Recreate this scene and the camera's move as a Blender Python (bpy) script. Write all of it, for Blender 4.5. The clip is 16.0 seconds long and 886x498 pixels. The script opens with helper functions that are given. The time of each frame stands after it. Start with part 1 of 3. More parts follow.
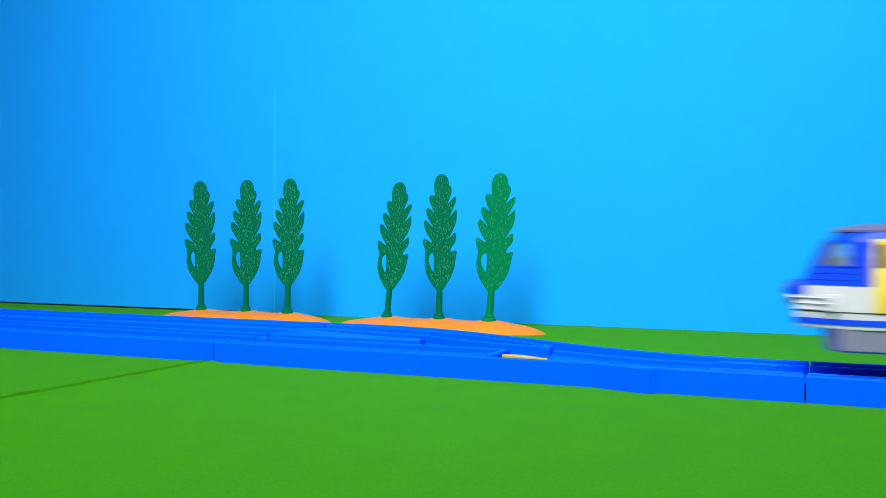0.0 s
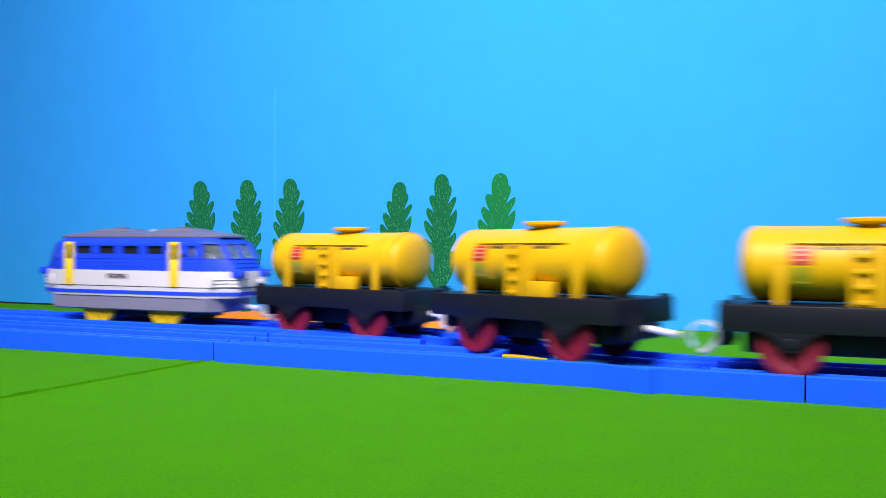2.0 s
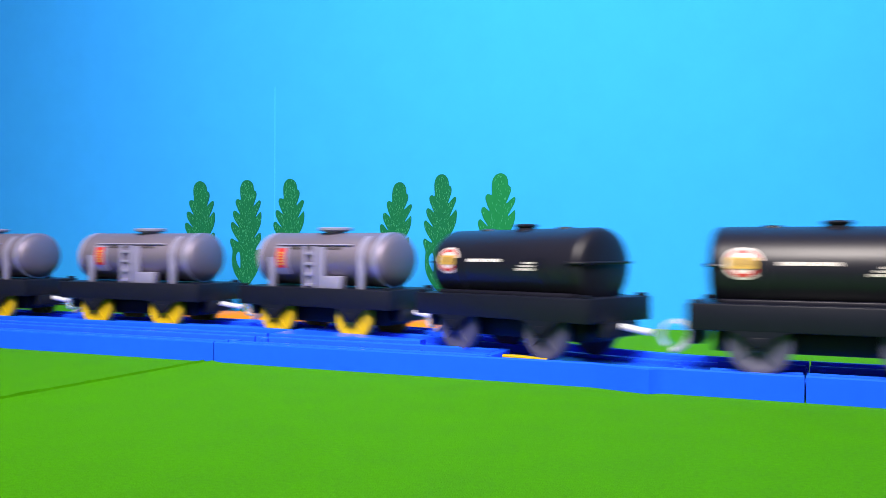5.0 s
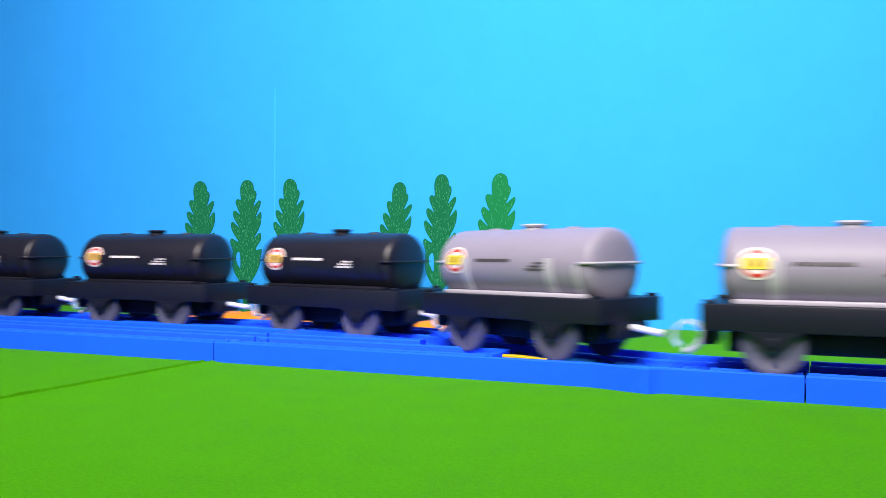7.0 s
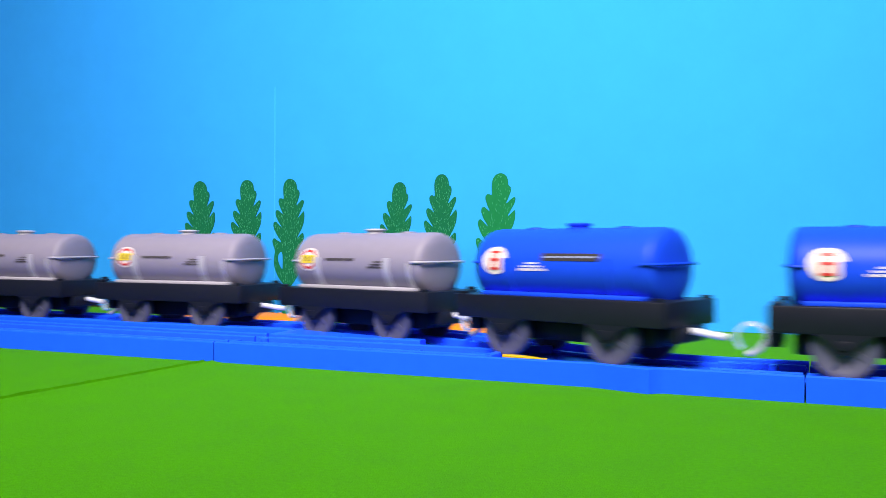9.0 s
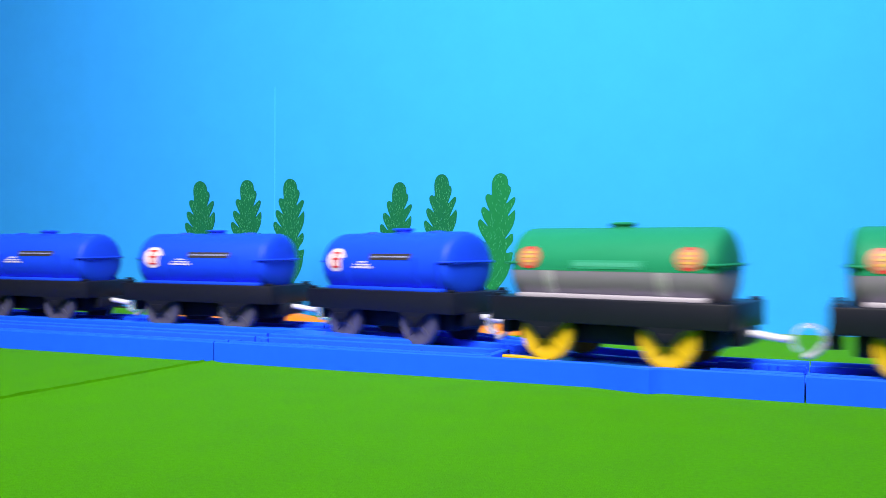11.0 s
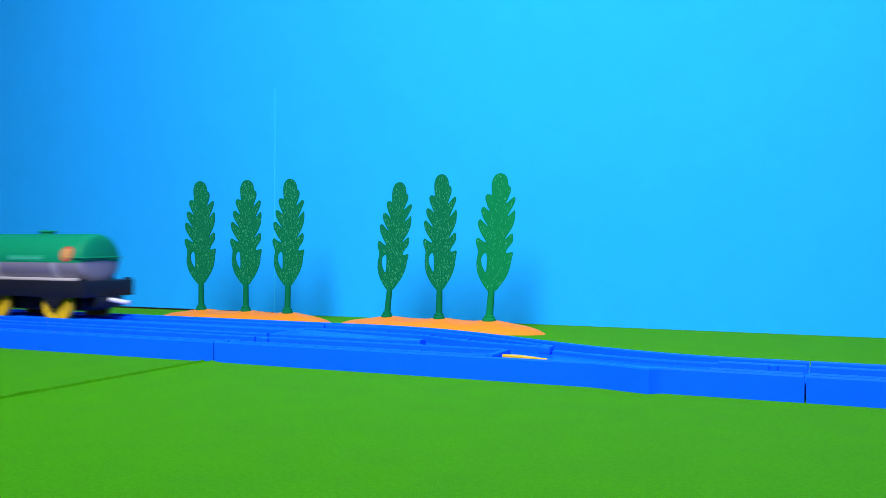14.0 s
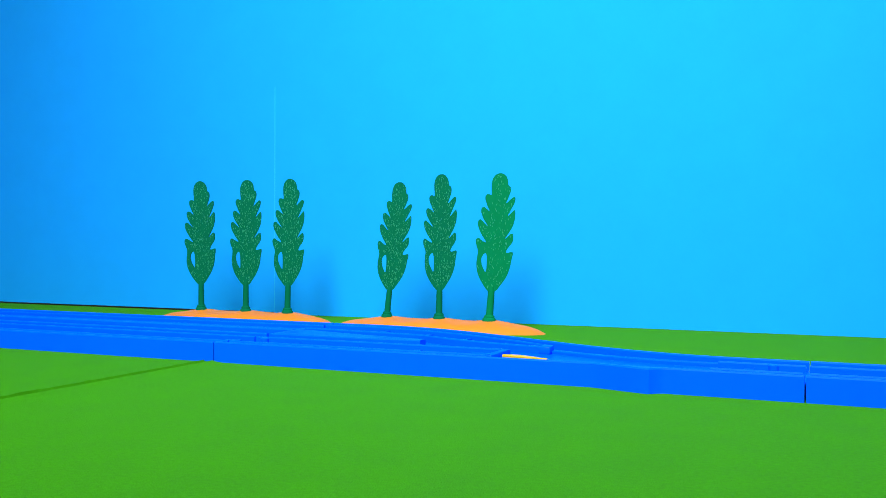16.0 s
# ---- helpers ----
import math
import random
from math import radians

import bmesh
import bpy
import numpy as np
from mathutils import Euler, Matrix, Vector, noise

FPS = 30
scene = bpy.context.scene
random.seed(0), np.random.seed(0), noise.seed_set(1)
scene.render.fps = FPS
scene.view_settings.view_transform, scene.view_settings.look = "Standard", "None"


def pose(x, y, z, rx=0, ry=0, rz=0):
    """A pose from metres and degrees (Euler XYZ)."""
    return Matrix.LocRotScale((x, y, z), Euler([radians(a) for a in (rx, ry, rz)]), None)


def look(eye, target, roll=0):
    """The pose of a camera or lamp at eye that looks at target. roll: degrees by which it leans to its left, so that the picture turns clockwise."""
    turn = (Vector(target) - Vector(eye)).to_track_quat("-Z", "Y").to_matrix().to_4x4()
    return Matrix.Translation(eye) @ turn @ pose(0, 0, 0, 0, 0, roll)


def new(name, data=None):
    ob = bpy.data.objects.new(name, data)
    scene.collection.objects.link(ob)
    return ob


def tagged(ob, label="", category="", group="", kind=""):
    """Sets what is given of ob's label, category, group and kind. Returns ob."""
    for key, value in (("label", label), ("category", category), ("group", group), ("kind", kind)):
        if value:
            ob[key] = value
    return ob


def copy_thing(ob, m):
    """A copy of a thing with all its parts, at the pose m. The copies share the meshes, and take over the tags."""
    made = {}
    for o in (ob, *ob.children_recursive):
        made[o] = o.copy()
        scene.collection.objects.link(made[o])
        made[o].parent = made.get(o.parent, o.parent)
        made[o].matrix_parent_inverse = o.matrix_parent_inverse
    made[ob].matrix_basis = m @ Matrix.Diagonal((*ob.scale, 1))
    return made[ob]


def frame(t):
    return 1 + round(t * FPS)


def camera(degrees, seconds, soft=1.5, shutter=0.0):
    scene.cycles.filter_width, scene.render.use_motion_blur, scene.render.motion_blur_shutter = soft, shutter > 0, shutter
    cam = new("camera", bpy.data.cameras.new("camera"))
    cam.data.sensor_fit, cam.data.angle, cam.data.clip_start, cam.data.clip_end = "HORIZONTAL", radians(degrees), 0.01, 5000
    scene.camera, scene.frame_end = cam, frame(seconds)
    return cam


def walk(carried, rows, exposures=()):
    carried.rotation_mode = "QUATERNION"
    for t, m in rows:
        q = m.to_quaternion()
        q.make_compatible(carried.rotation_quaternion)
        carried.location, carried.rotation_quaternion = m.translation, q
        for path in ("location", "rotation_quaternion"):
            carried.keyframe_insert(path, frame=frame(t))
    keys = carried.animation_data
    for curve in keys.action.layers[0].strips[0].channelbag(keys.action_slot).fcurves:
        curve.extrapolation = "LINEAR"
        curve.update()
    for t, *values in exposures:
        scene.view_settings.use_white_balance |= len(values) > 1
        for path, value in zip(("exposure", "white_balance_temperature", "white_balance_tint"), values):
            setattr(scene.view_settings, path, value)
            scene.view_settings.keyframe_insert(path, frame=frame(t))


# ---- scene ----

import itertools

# ---- camera: low on the play mat, standing still ----
cam = camera(51.1, 16.0, soft=0.65, shutter=0.75)
EYE = pose(0, 0, 0.04705, 89.57, 0, 23.69) @ pose(0, 0, 0, 0, 0, 0.15)
EXPOSURES = ((0.0, -0.34, 6480, 10), (0.15, -0.35, 6530, 10), (0.6, -0.38, 6900, 13), (1.5, -0.36, 7350, 16), (2.2, -0.2, 7350, 16), (3.2, -0.13, 7350, 16), (5.0, -0.06, 7350, 16),
             (7.5, 0.02, 7350, 16), (8.5, -0.1, 7350, 16), (11.0, -0.07, 7350, 16), (12.0, -0.1, 7350, 16), (13.2, -0.24, 6900, 13), (14.0, -0.25, 6600, 11), (14.6, -0.22, 6480, 10), (16.0, -0.2, 6450, 10))
walk(cam, [(0.0, EYE), (16.0, EYE)], EXPOSURES)

# ---- light: studio lamp over the viewer, fill panel added on the ceiling, dim room ----
world = bpy.data.worlds.new("room_air")
scene.world = world
world.use_nodes = True
world.node_tree.nodes["Background"].inputs[0].default_value = (0.9, 0.95, 1.0, 1)
world.node_tree.nodes["Background"].inputs[1].default_value = 0.38


def area_lamp(name, eye, target, size, power, color):
    data = bpy.data.lights.new(name, "AREA")
    data.shape, data.size, data.energy, data.color = "SQUARE", size, power, color
    ob = new(name, data)
    ob.matrix_world = look(eye, target)
    return ob


LAMP_AT, LAMP_TO = (-0.03, -0.20, 0.72), (-0.16, 0.48, 0.07)
area_lamp("studio_lamp_light", LAMP_AT, LAMP_TO, 0.46, 4.65, (0.98, 0.98, 1.0)).data.spread = math.radians(74)
# unseen fill, added overhead to lift the tree shadows
area_lamp("ceiling_fill_light", (-0.5, -1.1, 2.36), (-0.5, -1.09, 0.0), 1.0, 15, (0.80, 0.88, 1.0))


# ---- materials ----
def material(name, color, rough=0.4, metal=0.0, vary=0.06, scale=300.0, bump=0.0, bump_scale=1500.0, coat=0.0, blotch=0.04, stretch=None, sheen=0.0, spec=0.5):
    m = bpy.data.materials.new(name)
    m.use_nodes = True
    nt = m.node_tree
    n, l = nt.nodes, nt.links
    b = n["Principled BSDF"]
    co = n.new("ShaderNodeTexCoord")
    mp = n.new("ShaderNodeMapping")
    if stretch:
        mp.inputs["Scale"].default_value = stretch
    l.new(co.outputs["Object"], mp.inputs[0])
    fine, wide = n.new("ShaderNodeTexNoise"), n.new("ShaderNodeTexNoise")
    fine.inputs["Scale"].default_value, fine.inputs["Detail"].default_value = scale, 4
    wide.inputs["Scale"].default_value, wide.inputs["Detail"].default_value = scale / 14, 3
    l.new(mp.outputs[0], fine.inputs[0])
    l.new(mp.outputs[0], wide.inputs[0])
    last = None
    for tex, amount in ((fine, vary), (wide, blotch)):
        ramp = n.new("ShaderNodeMapRange")
        ramp.inputs["From Min"].default_value, ramp.inputs["From Max"].default_value = 0.25, 0.75
        ramp.inputs["To Min"].default_value, ramp.inputs["To Max"].default_value = 1 - amount, 1 + amount
        l.new(tex.outputs["Fac"], ramp.inputs["Value"])
        mul = n.new("ShaderNodeVectorMath")
        mul.operation = "SCALE"
        if last is None:
            mul.inputs[0].default_value = color
        else:
            l.new(last, mul.inputs[0])
        l.new(ramp.outputs[0], mul.inputs["Scale"])
        last = mul.outputs[0]
    l.new(last, b.inputs["Base Color"])
    rr = n.new("ShaderNodeMapRange")
    rr.inputs["To Min"].default_value, rr.inputs["To Max"].default_value = max(rough - 0.08, 0.03), min(rough + 0.08, 1)
    l.new(wide.outputs["Fac"], rr.inputs["Value"])
    l.new(rr.outputs[0], b.inputs["Roughness"])
    b.inputs["Metallic"].default_value = metal
    b.inputs["Specular IOR Level"].default_value = spec
    b.inputs["Coat Weight"].default_value = coat
    b.inputs["Sheen Weight"].default_value = sheen
    if bump:
        nb = n.new("ShaderNodeTexNoise")
        nb.inputs["Scale"].default_value, nb.inputs["Detail"].default_value = bump_scale, 3
        l.new(mp.outputs[0], nb.inputs[0])
        bp = n.new("ShaderNodeBump")
        bp.inputs["Strength"].default_value, bp.inputs["Distance"].default_value = bump, 0.0006
        l.new(nb.outputs["Fac"], bp.inputs["Height"])
        l.new(bp.outputs[0], b.inputs["Normal"])
    return m


M = {
    "turf": material("turf_flock", (0.034, 0.232, 0.0008), 0.9, spec=0.07, vary=0.16, scale=900, bump=0.4, bump_scale=2200, blotch=0.06),
    "turf_edge": material("turf_cut_edge", (0.035, 0.20, 0.008), 0.95, vary=0.2, scale=900, bump=0.8),
    "sky": material("sky_card", (0.004, 0.315, 0.92), 0.8, spec=0.12, vary=0.02, scale=60, blotch=0.03, bump=0.05, bump_scale=900),
    "card_edge": material("card_edge", (0.03, 0.50, 0.92), 0.8, spec=0.1),
    "track": material("blue_track_plastic", (0.0002, 0.10, 0.95), 0.3, spec=0.09, vary=0.03, scale=200, bump=0.05, bump_scale=900),
    "leaf": material("green_tree_plastic", (0.0003, 0.115, 0.050), 0.7, spec=0.03, vary=0.06, scale=400, bump=0.25, bump_scale=600, stretch=(1, 1, 0.45)),
    # lit copy of leaf: the sheen on the right-most tree put into its colour
    "leaf_lit": material("lit_green_tree_plastic", (0.0003, 0.16, 0.055), 0.7, spec=0.03, vary=0.06, scale=400, bump=0.25, bump_scale=600, stretch=(1, 1, 0.45)),
    # glints of the raised flecks, put in as a paler green
    "leaf_glint": material("tree_fleck_glint", (0.04, 0.36, 0.19), 0.35),
    "mound": material("orange_mound_plastic", (0.60, 0.185, 0.008), 0.55, spec=0.2, vary=0.04, scale=250, bump=0.1),
    "yellow": material("yellow_plastic", (0.64, 0.37, 0.010), 0.45, spec=0.3, vary=0.03, scale=200, bump=0.04),
    "wheel_yellow": material("wheel_yellow_plastic", (0.56, 0.37, 0.008), 0.42, vary=0.05, scale=300),
    "wheel_red": material("wheel_dark_red_plastic", (0.17, 0.008, 0.032), 0.5, spec=0.25, vary=0.06, scale=300),
    "wheel_grey": material("wheel_grey_plastic", (0.062, 0.066, 0.12), 0.45, vary=0.06, scale=300),
    "black": material("black_plastic", (0.0068, 0.0088, 0.0190), 0.42, spec=0.2, vary=0.08, scale=250, bump=0.05),
    "silver": material("silver_paint", (0.20, 0.178, 0.25), 0.56, spec=0.3, metal=0.62, vary=0.03, scale=400, bump=0.02),
    "silver_light": material("silver_trim", (0.30, 0.295, 0.45), 0.35, metal=0.3, vary=0.03, scale=400),
    "tank_black": material("tank_black_plastic", (0.0082, 0.0085, 0.0180), 0.38, spec=0.35, vary=0.06, scale=250),
    "tank_grey": material("tank_grey_plastic", (0.212, 0.195, 0.275), 0.5, spec=0.3, vary=0.03, scale=250, bump=0.03),
    "tank_grey_light": material("tank_strap_grey", (0.36, 0.35, 0.43), 0.4, vary=0.03, scale=250),
    "tank_blue": material("tank_blue_plastic", (0.0005, 0.058, 0.72), 0.45, spec=0.15, vary=0.03, scale=250, bump=0.03),
    "tank_green": material("tank_green_plastic", (0.0003, 0.205, 0.105), 0.5, spec=0.10, vary=0.03, scale=250, bump=0.03),
    "tank_green_pale": material("tank_green_board", (0.004, 0.27, 0.16), 0.4, vary=0.03),
    "white": material("white_plastic", (0.62, 0.62, 0.68), 0.35, vary=0.02, scale=250, bump=0.02),
    "loco_blue": material("loco_blue_plastic", (0.004, 0.058, 0.74), 0.45, spec=0.22, vary=0.03, scale=250, bump=0.02),
    "loco_grey": material("loco_skirt_grey", (0.19, 0.195, 0.30), 0.42, vary=0.04, scale=250, bump=0.04),
    "roof_grey": material("loco_roof_grey", (0.12, 0.115, 0.21), 0.45, vary=0.05, scale=250, bump=0.05),
    "door_yellow": material("door_yellow_paint", (0.86, 0.62, 0.02), 0.4, vary=0.03),
    "coupler": material("coupler_white_plastic", (0.55, 0.57, 0.66), 0.35, vary=0.03),
    "hook": material("hook_grey_plastic", (0.38, 0.40, 0.47), 0.4, vary=0.04),
    "steel": material("axle_steel", (0.75, 0.75, 0.78), 0.25, metal=1.0, vary=0.03),
    "red": material("red_print", (0.48, 0.025, 0.025), 0.5, vary=0.04),
    "print_white": material("white_print", (0.68, 0.63, 0.65), 0.5, vary=0.03),
    "print_yellow": material("yellow_print", (0.62, 0.46, 0.04), 0.5, vary=0.03),
    "print_gold": material("gold_print", (0.50, 0.30, 0.06), 0.6, vary=0.04),
    "print_tan": material("tan_print", (0.42, 0.20, 0.11), 0.55, vary=0.04),
    "print_dark": material("dark_print", (0.03, 0.025, 0.03), 0.5, vary=0.05),
    "print_olive": material("olive_print", (0.33, 0.30, 0.02), 0.5, vary=0.06),
    "print_orange": material("orange_print", (0.55, 0.24, 0.16), 0.5, vary=0.05),
    "print_soft": material("soft_print", (0.22, 0.26, 0.45), 0.5, vary=0.03),
    "print_pale": material("pale_print", (0.03, 0.33, 0.23), 0.5, vary=0.03),
    "window_dark": material("dark_window_plastic", (0.012, 0.016, 0.022), 0.15, vary=0.05),
    "cabin": material("cabin_plastic", (0.55, 0.50, 0.36), 0.6, vary=0.05),
    "wood": material("room_floor_wood", (0.30, 0.19, 0.10), 0.5, vary=0.2, scale=40, stretch=(0.1, 1, 1), bump=0.05),
    "plaster": material("room_plaster", (0.74, 0.73, 0.70), 0.9, vary=0.03, scale=30, bump=0.05, bump_scale=200),
    "lamp_frame": material("lamp_frame_white", (0.8, 0.8, 0.8), 0.4),
}
glow = bpy.data.materials.new("fill_diffuser")
glow.use_nodes = True
glow.node_tree.nodes["Principled BSDF"].inputs["Emission Color"].default_value = (1, 0.98, 0.95, 1)
glow.node_tree.nodes["Principled BSDF"].inputs["Emission Strength"].default_value = 3.0
M["glow"] = glow
glass = bpy.data.materials.new("window_plastic")
glass.use_nodes = True
gb = glass.node_tree.nodes["Principled BSDF"]
gb.inputs["Base Color"].default_value = (0.70, 0.86, 0.95, 1)
gb.inputs["Transmission Weight"].default_value = 0.9
gb.inputs["Roughness"].default_value = 0.03
gb.inputs["IOR"].default_value = 1.15
M["glass"] = glass
clear = glass.copy()
clear.name = "clear_coupling_plastic"
clear.node_tree.nodes["Principled BSDF"].inputs["Base Color"].default_value = (0.85, 0.88, 0.92, 1)
clear.node_tree.nodes["Principled BSDF"].inputs["Transmission Weight"].default_value = 0.75
clear.node_tree.nodes["Principled BSDF"].inputs["Roughness"].default_value = 0.25
M["coupler_clear"] = clear


# ---- mesh helpers; shapes are written in millimetres ----
def part(name, bm, mat, parent=None, label="", smooth=True, at=None):
    bmesh.ops.recalc_face_normals(bm, faces=bm.faces)
    me = bpy.data.meshes.new(name)
    for v in bm.verts:
        v.co *= 0.001
    bm.to_mesh(me)
    bm.free()
    me.materials.append(M[mat])
    if smooth:
        me.polygons.foreach_set("use_smooth", [True] * len(me.polygons))
        me.set_sharp_from_angle(angle=radians(35))
    ob = new(name, me)
    if parent is not None:
        ob.parent = parent
    if at is not None:
        ob.matrix_basis = at
    if label:
        tagged(ob, label)
    return ob


def thing(name, label, category, group="", at=None):
    ob = new(name)
    ob.empty_display_size = 0.01
    if at is not None:
        ob.matrix_basis = at
    return tagged(ob, label, category, group)


def box(bm, x0, x1, y0, y1, z0, z1, bevel=0.0, seg=2, m=None):
    mat = Matrix.LocRotScale(((x0 + x1) / 2, (y0 + y1) / 2, (z0 + z1) / 2), None, (x1 - x0, y1 - y0, z1 - z0))
    vs = bmesh.ops.create_cube(bm, size=1, matrix=mat)["verts"]
    if bevel:
        es = list({e for v in vs for e in v.link_edges})
        out = bmesh.ops.bevel(bm, geom=es, offset=bevel, segments=seg, profile=0.5, affect="EDGES")
        vs = list({v for f in out["faces"] for v in f.verts} | {v for v in vs if v.is_valid})
    if m is not None:
        bmesh.ops.transform(bm, matrix=m, verts=vs)
    return bm


def skin(bm, rings, close=True, caps=True):
    """Joins rings of points, all of one length, into a tube."""
    vv = [[bm.verts.new(p) for p in r] for r in rings]
    n = len(vv[0])
    for a, b in zip(vv, vv[1:]):
        for i in range(n if close else n - 1):
            j = (i + 1) % n
            bm.faces.new((a[i], a[j], b[j], b[i]))
    if caps:
        bm.faces.new(vv[0][::-1])
        bm.faces.new(vv[-1])
    return bm


def lathe(bm, profile, axis="z", at=(0, 0, 0), n=24, sx=1.0, sy=1.0):
    """Turns (along, radius) pairs round an axis."""
    rings = []
    for h, r in profile:
        ring = []
        for i in range(n):
            a = 2 * math.pi * i / n
            u, v = r * sx * math.cos(a), r * sy * math.sin(a)
            p = {"z": (u, v, h), "x": (h, u, v), "y": (u, h, v)}[axis]
            ring.append((p[0] + at[0], p[1] + at[1], p[2] + at[2]))
        rings.append(ring)
    return skin(bm, rings)


def rod(bm, pts, r, n=8, closed=False):
    """A round rod along points."""
    pts = [Vector(p) for p in pts]
    rings = []
    for i, p in enumerate(pts):
        a = pts[i - 1] if i or closed else p
        b = pts[(i + 1) % len(pts)] if i + 1 < len(pts) or closed else p
        t = (b - a).normalized()
        up = Vector((0, 0, 1)) if abs(t.z) < 0.95 else Vector((0, 1, 0))
        u = t.cross(up).normalized()
        w = u.cross(t)
        rings.append([p + r * (math.cos(2 * math.pi * k / n) * u + math.sin(2 * math.pi * k / n) * w) for k in range(n)])
    if closed:
        rings.append(rings[0])
    return skin(bm, rings, caps=not closed)


def extrude_outline(bm, outline, d0, d1, holes=()):
    """A flat outline in x and z, given depth from y = d0 to d1."""
    from_edges = []
    for loop in (outline, *holes):
        vs = [bm.verts.new((x, d0, z)) for x, z in loop]
        from_edges += [bm.edges.new((vs[i], vs[(i + 1) % len(vs)])) for i in range(len(vs))]
    out = bmesh.ops.triangle_fill(bm, use_beauty=True, use_dissolve=False, edges=from_edges)
    faces = [g for g in out["geom"] if isinstance(g, bmesh.types.BMFace)]
    ext = bmesh.ops.extrude_face_region(bm, geom=faces)
    bmesh.ops.translate(bm, vec=(0, d1 - d0, 0), verts=[g for g in ext["geom"] if isinstance(g, bmesh.types.BMVert)])
    return bm


# ---- room: plain floor, walls and ceiling round the play mat ----
def room():
    for name, ext, mat, label, cat in (
            ("floor", (-4200, 4200, -3200, 2200, -60, -6), "wood", "brown wooden floor under the play mat", "floor"),
            ("ceiling", (-4200, 4200, -3200, 2200, 2400, 2460), "plaster", "plain white plaster ceiling", "ceiling"),
            ("wall_north", (-4200, 4200, 2200, 2300, -6, 2400), "plaster", "plain white plaster wall", "wall"),
            ("wall_south", (-4200, 4200, -3300, -3200, -6, 2400), "plaster", "plain white plaster wall", "wall"),
            ("wall_west", (-4300, -4200, -3200, 2200, -6, 2400), "plaster", "plain white plaster wall", "wall"),
            ("wall_east", (4200, 4300, -3200, 2200, -6, 2400), "plaster", "plain white plaster wall", "wall")):
        tagged(part(name, box(bmesh.new(), *ext), mat, smooth=False), label, cat, kind="structure")


room()

# ---- play mat in two boards, with a seam across the track ----
SEAM = -229.5
WALL = 509.0


def mat_board(x0, x1, label):
    """A flocked board with a rounded, slightly ragged edge at the seam."""
    rng = random.Random(int(abs(x0)))
    bm = bmesh.new()
    ys = np.concatenate([np.linspace(-320, 60, 12), np.linspace(70, 508.7, 150)])
    left = x0 < SEAM - 10
    edge = x1 if left else x0
    sgn = -1 if left else 1
    rows = []
    for y in ys:
        w = 0.5 * noise.noise((y * 0.05, edge, 0)) + 0.35 * noise.noise((y * 0.3, edge, 4)) + 0.15 * rng.uniform(-1, 1)
        prof = [(0.0, -5.5), (0.0, -1.6), (0.3, -0.3), (0.9, 0.6 + 0.6 * abs(w)), (2.2, 0.5 + 0.3 * w), (5.0, 0.1), (40.0, 0.0)]
        rows.append([(edge + sgn * (d + (1.3 + w * 1.0 if d < 30 else 0)), y, z) for d, z in prof] + [(x0 if left else x1, y, 0), (x0 if left else x1, y, -5.5)])
    skin(bm, rows, close=True, caps=True)
    return tagged(part("ground", bm, "turf"), label, "play mat", kind="structure")


mat_board(-3600, SEAM, "green flocked play board laid as grass")
mat_board(SEAM, 3200, "green flocked play board under the track")


# ---- sky backdrop: two blue cards standing behind the mat ----
def sky_card(x0, x1, y, z0, label):
    bm = bmesh.new()
    box(bm, x0, x1, y, y + 3, z0, 620)
    return tagged(part("backdrop", bm, "sky"), label, "backdrop", kind="structure")


CARD_SEAM = -343.0
sky_card(CARD_SEAM, 1500, WALL, 0.0, "plain sky-blue backdrop card standing behind the track")
sky_card(-2100, CARD_SEAM, WALL + 0.003, 1.1, "sky-blue backdrop card with a gap below it")

bm_edge = box(bmesh.new(), CARD_SEAM - 0.2, CARD_SEAM + 0.1, WALL - 0.15, WALL + 2, 0.4, 148, 0.05)
tagged(part("trim", bm_edge, "card_edge"), "pale cut edge where two backdrop cards meet", "card edge", kind="structure")

# ---- track ----
YN, YF, YR = 313.5, 369.0, 310.8          # centre lines: near left, far left, right
XA, XB = -226.7, -11.7                    # joints of the turnout
X0, X1 = -32.0, -205.0                    # where the far branch leaves and lands


def branch_y(x, right=YR, left=YF):
    u = min(max((X0 - x) / (X0 - X1), 0.0), 1.0)
    return right + (left - right) * (0.3 * u ** 3 * (10 - 15 * u + 6 * u * u) + 0.7 * u * u * (3 - 2 * u))


# the line that the wheels follow
LX = np.linspace(-3.2, 3.0, 12401)
LM = np.interp(LX, [-0.248, -0.1469, -0.1002, -0.0491], [0.0, 1.0, 1.0, 0.0])
LY = np.cumsum(LM[::-1])[::-1]
LY = 0.3118 + (0.3673 - 0.3118) * LY / LY[0]
LS = np.concatenate([[0.0], np.cumsum(np.hypot(np.diff(LX), np.diff(LY)))])
LS -= np.interp(0.0, LX, LS)
LIFT = 0.0014                             # the turnout's throat and the single track run higher


def rise(x):
    u = min(max((x + 0.195) / 0.115, 0.0), 1.0)
    return LIFT * u * u * (3 - 2 * u)


def ribbon(bm, xs, side0, side1, z0, z1, soft=0.45):
    """A bar that follows x, between two side lines, with eased upper edges."""
    rings = []
    for x in xs:
        a, b = side0(x), side1(x)
        rings.append([(x, a, z0), (x, a, z1 - soft), (x, a + soft, z1), (x, b - soft, z1), (x, b, z1 - soft), (x, b, z0)])
    return skin(bm, rings)


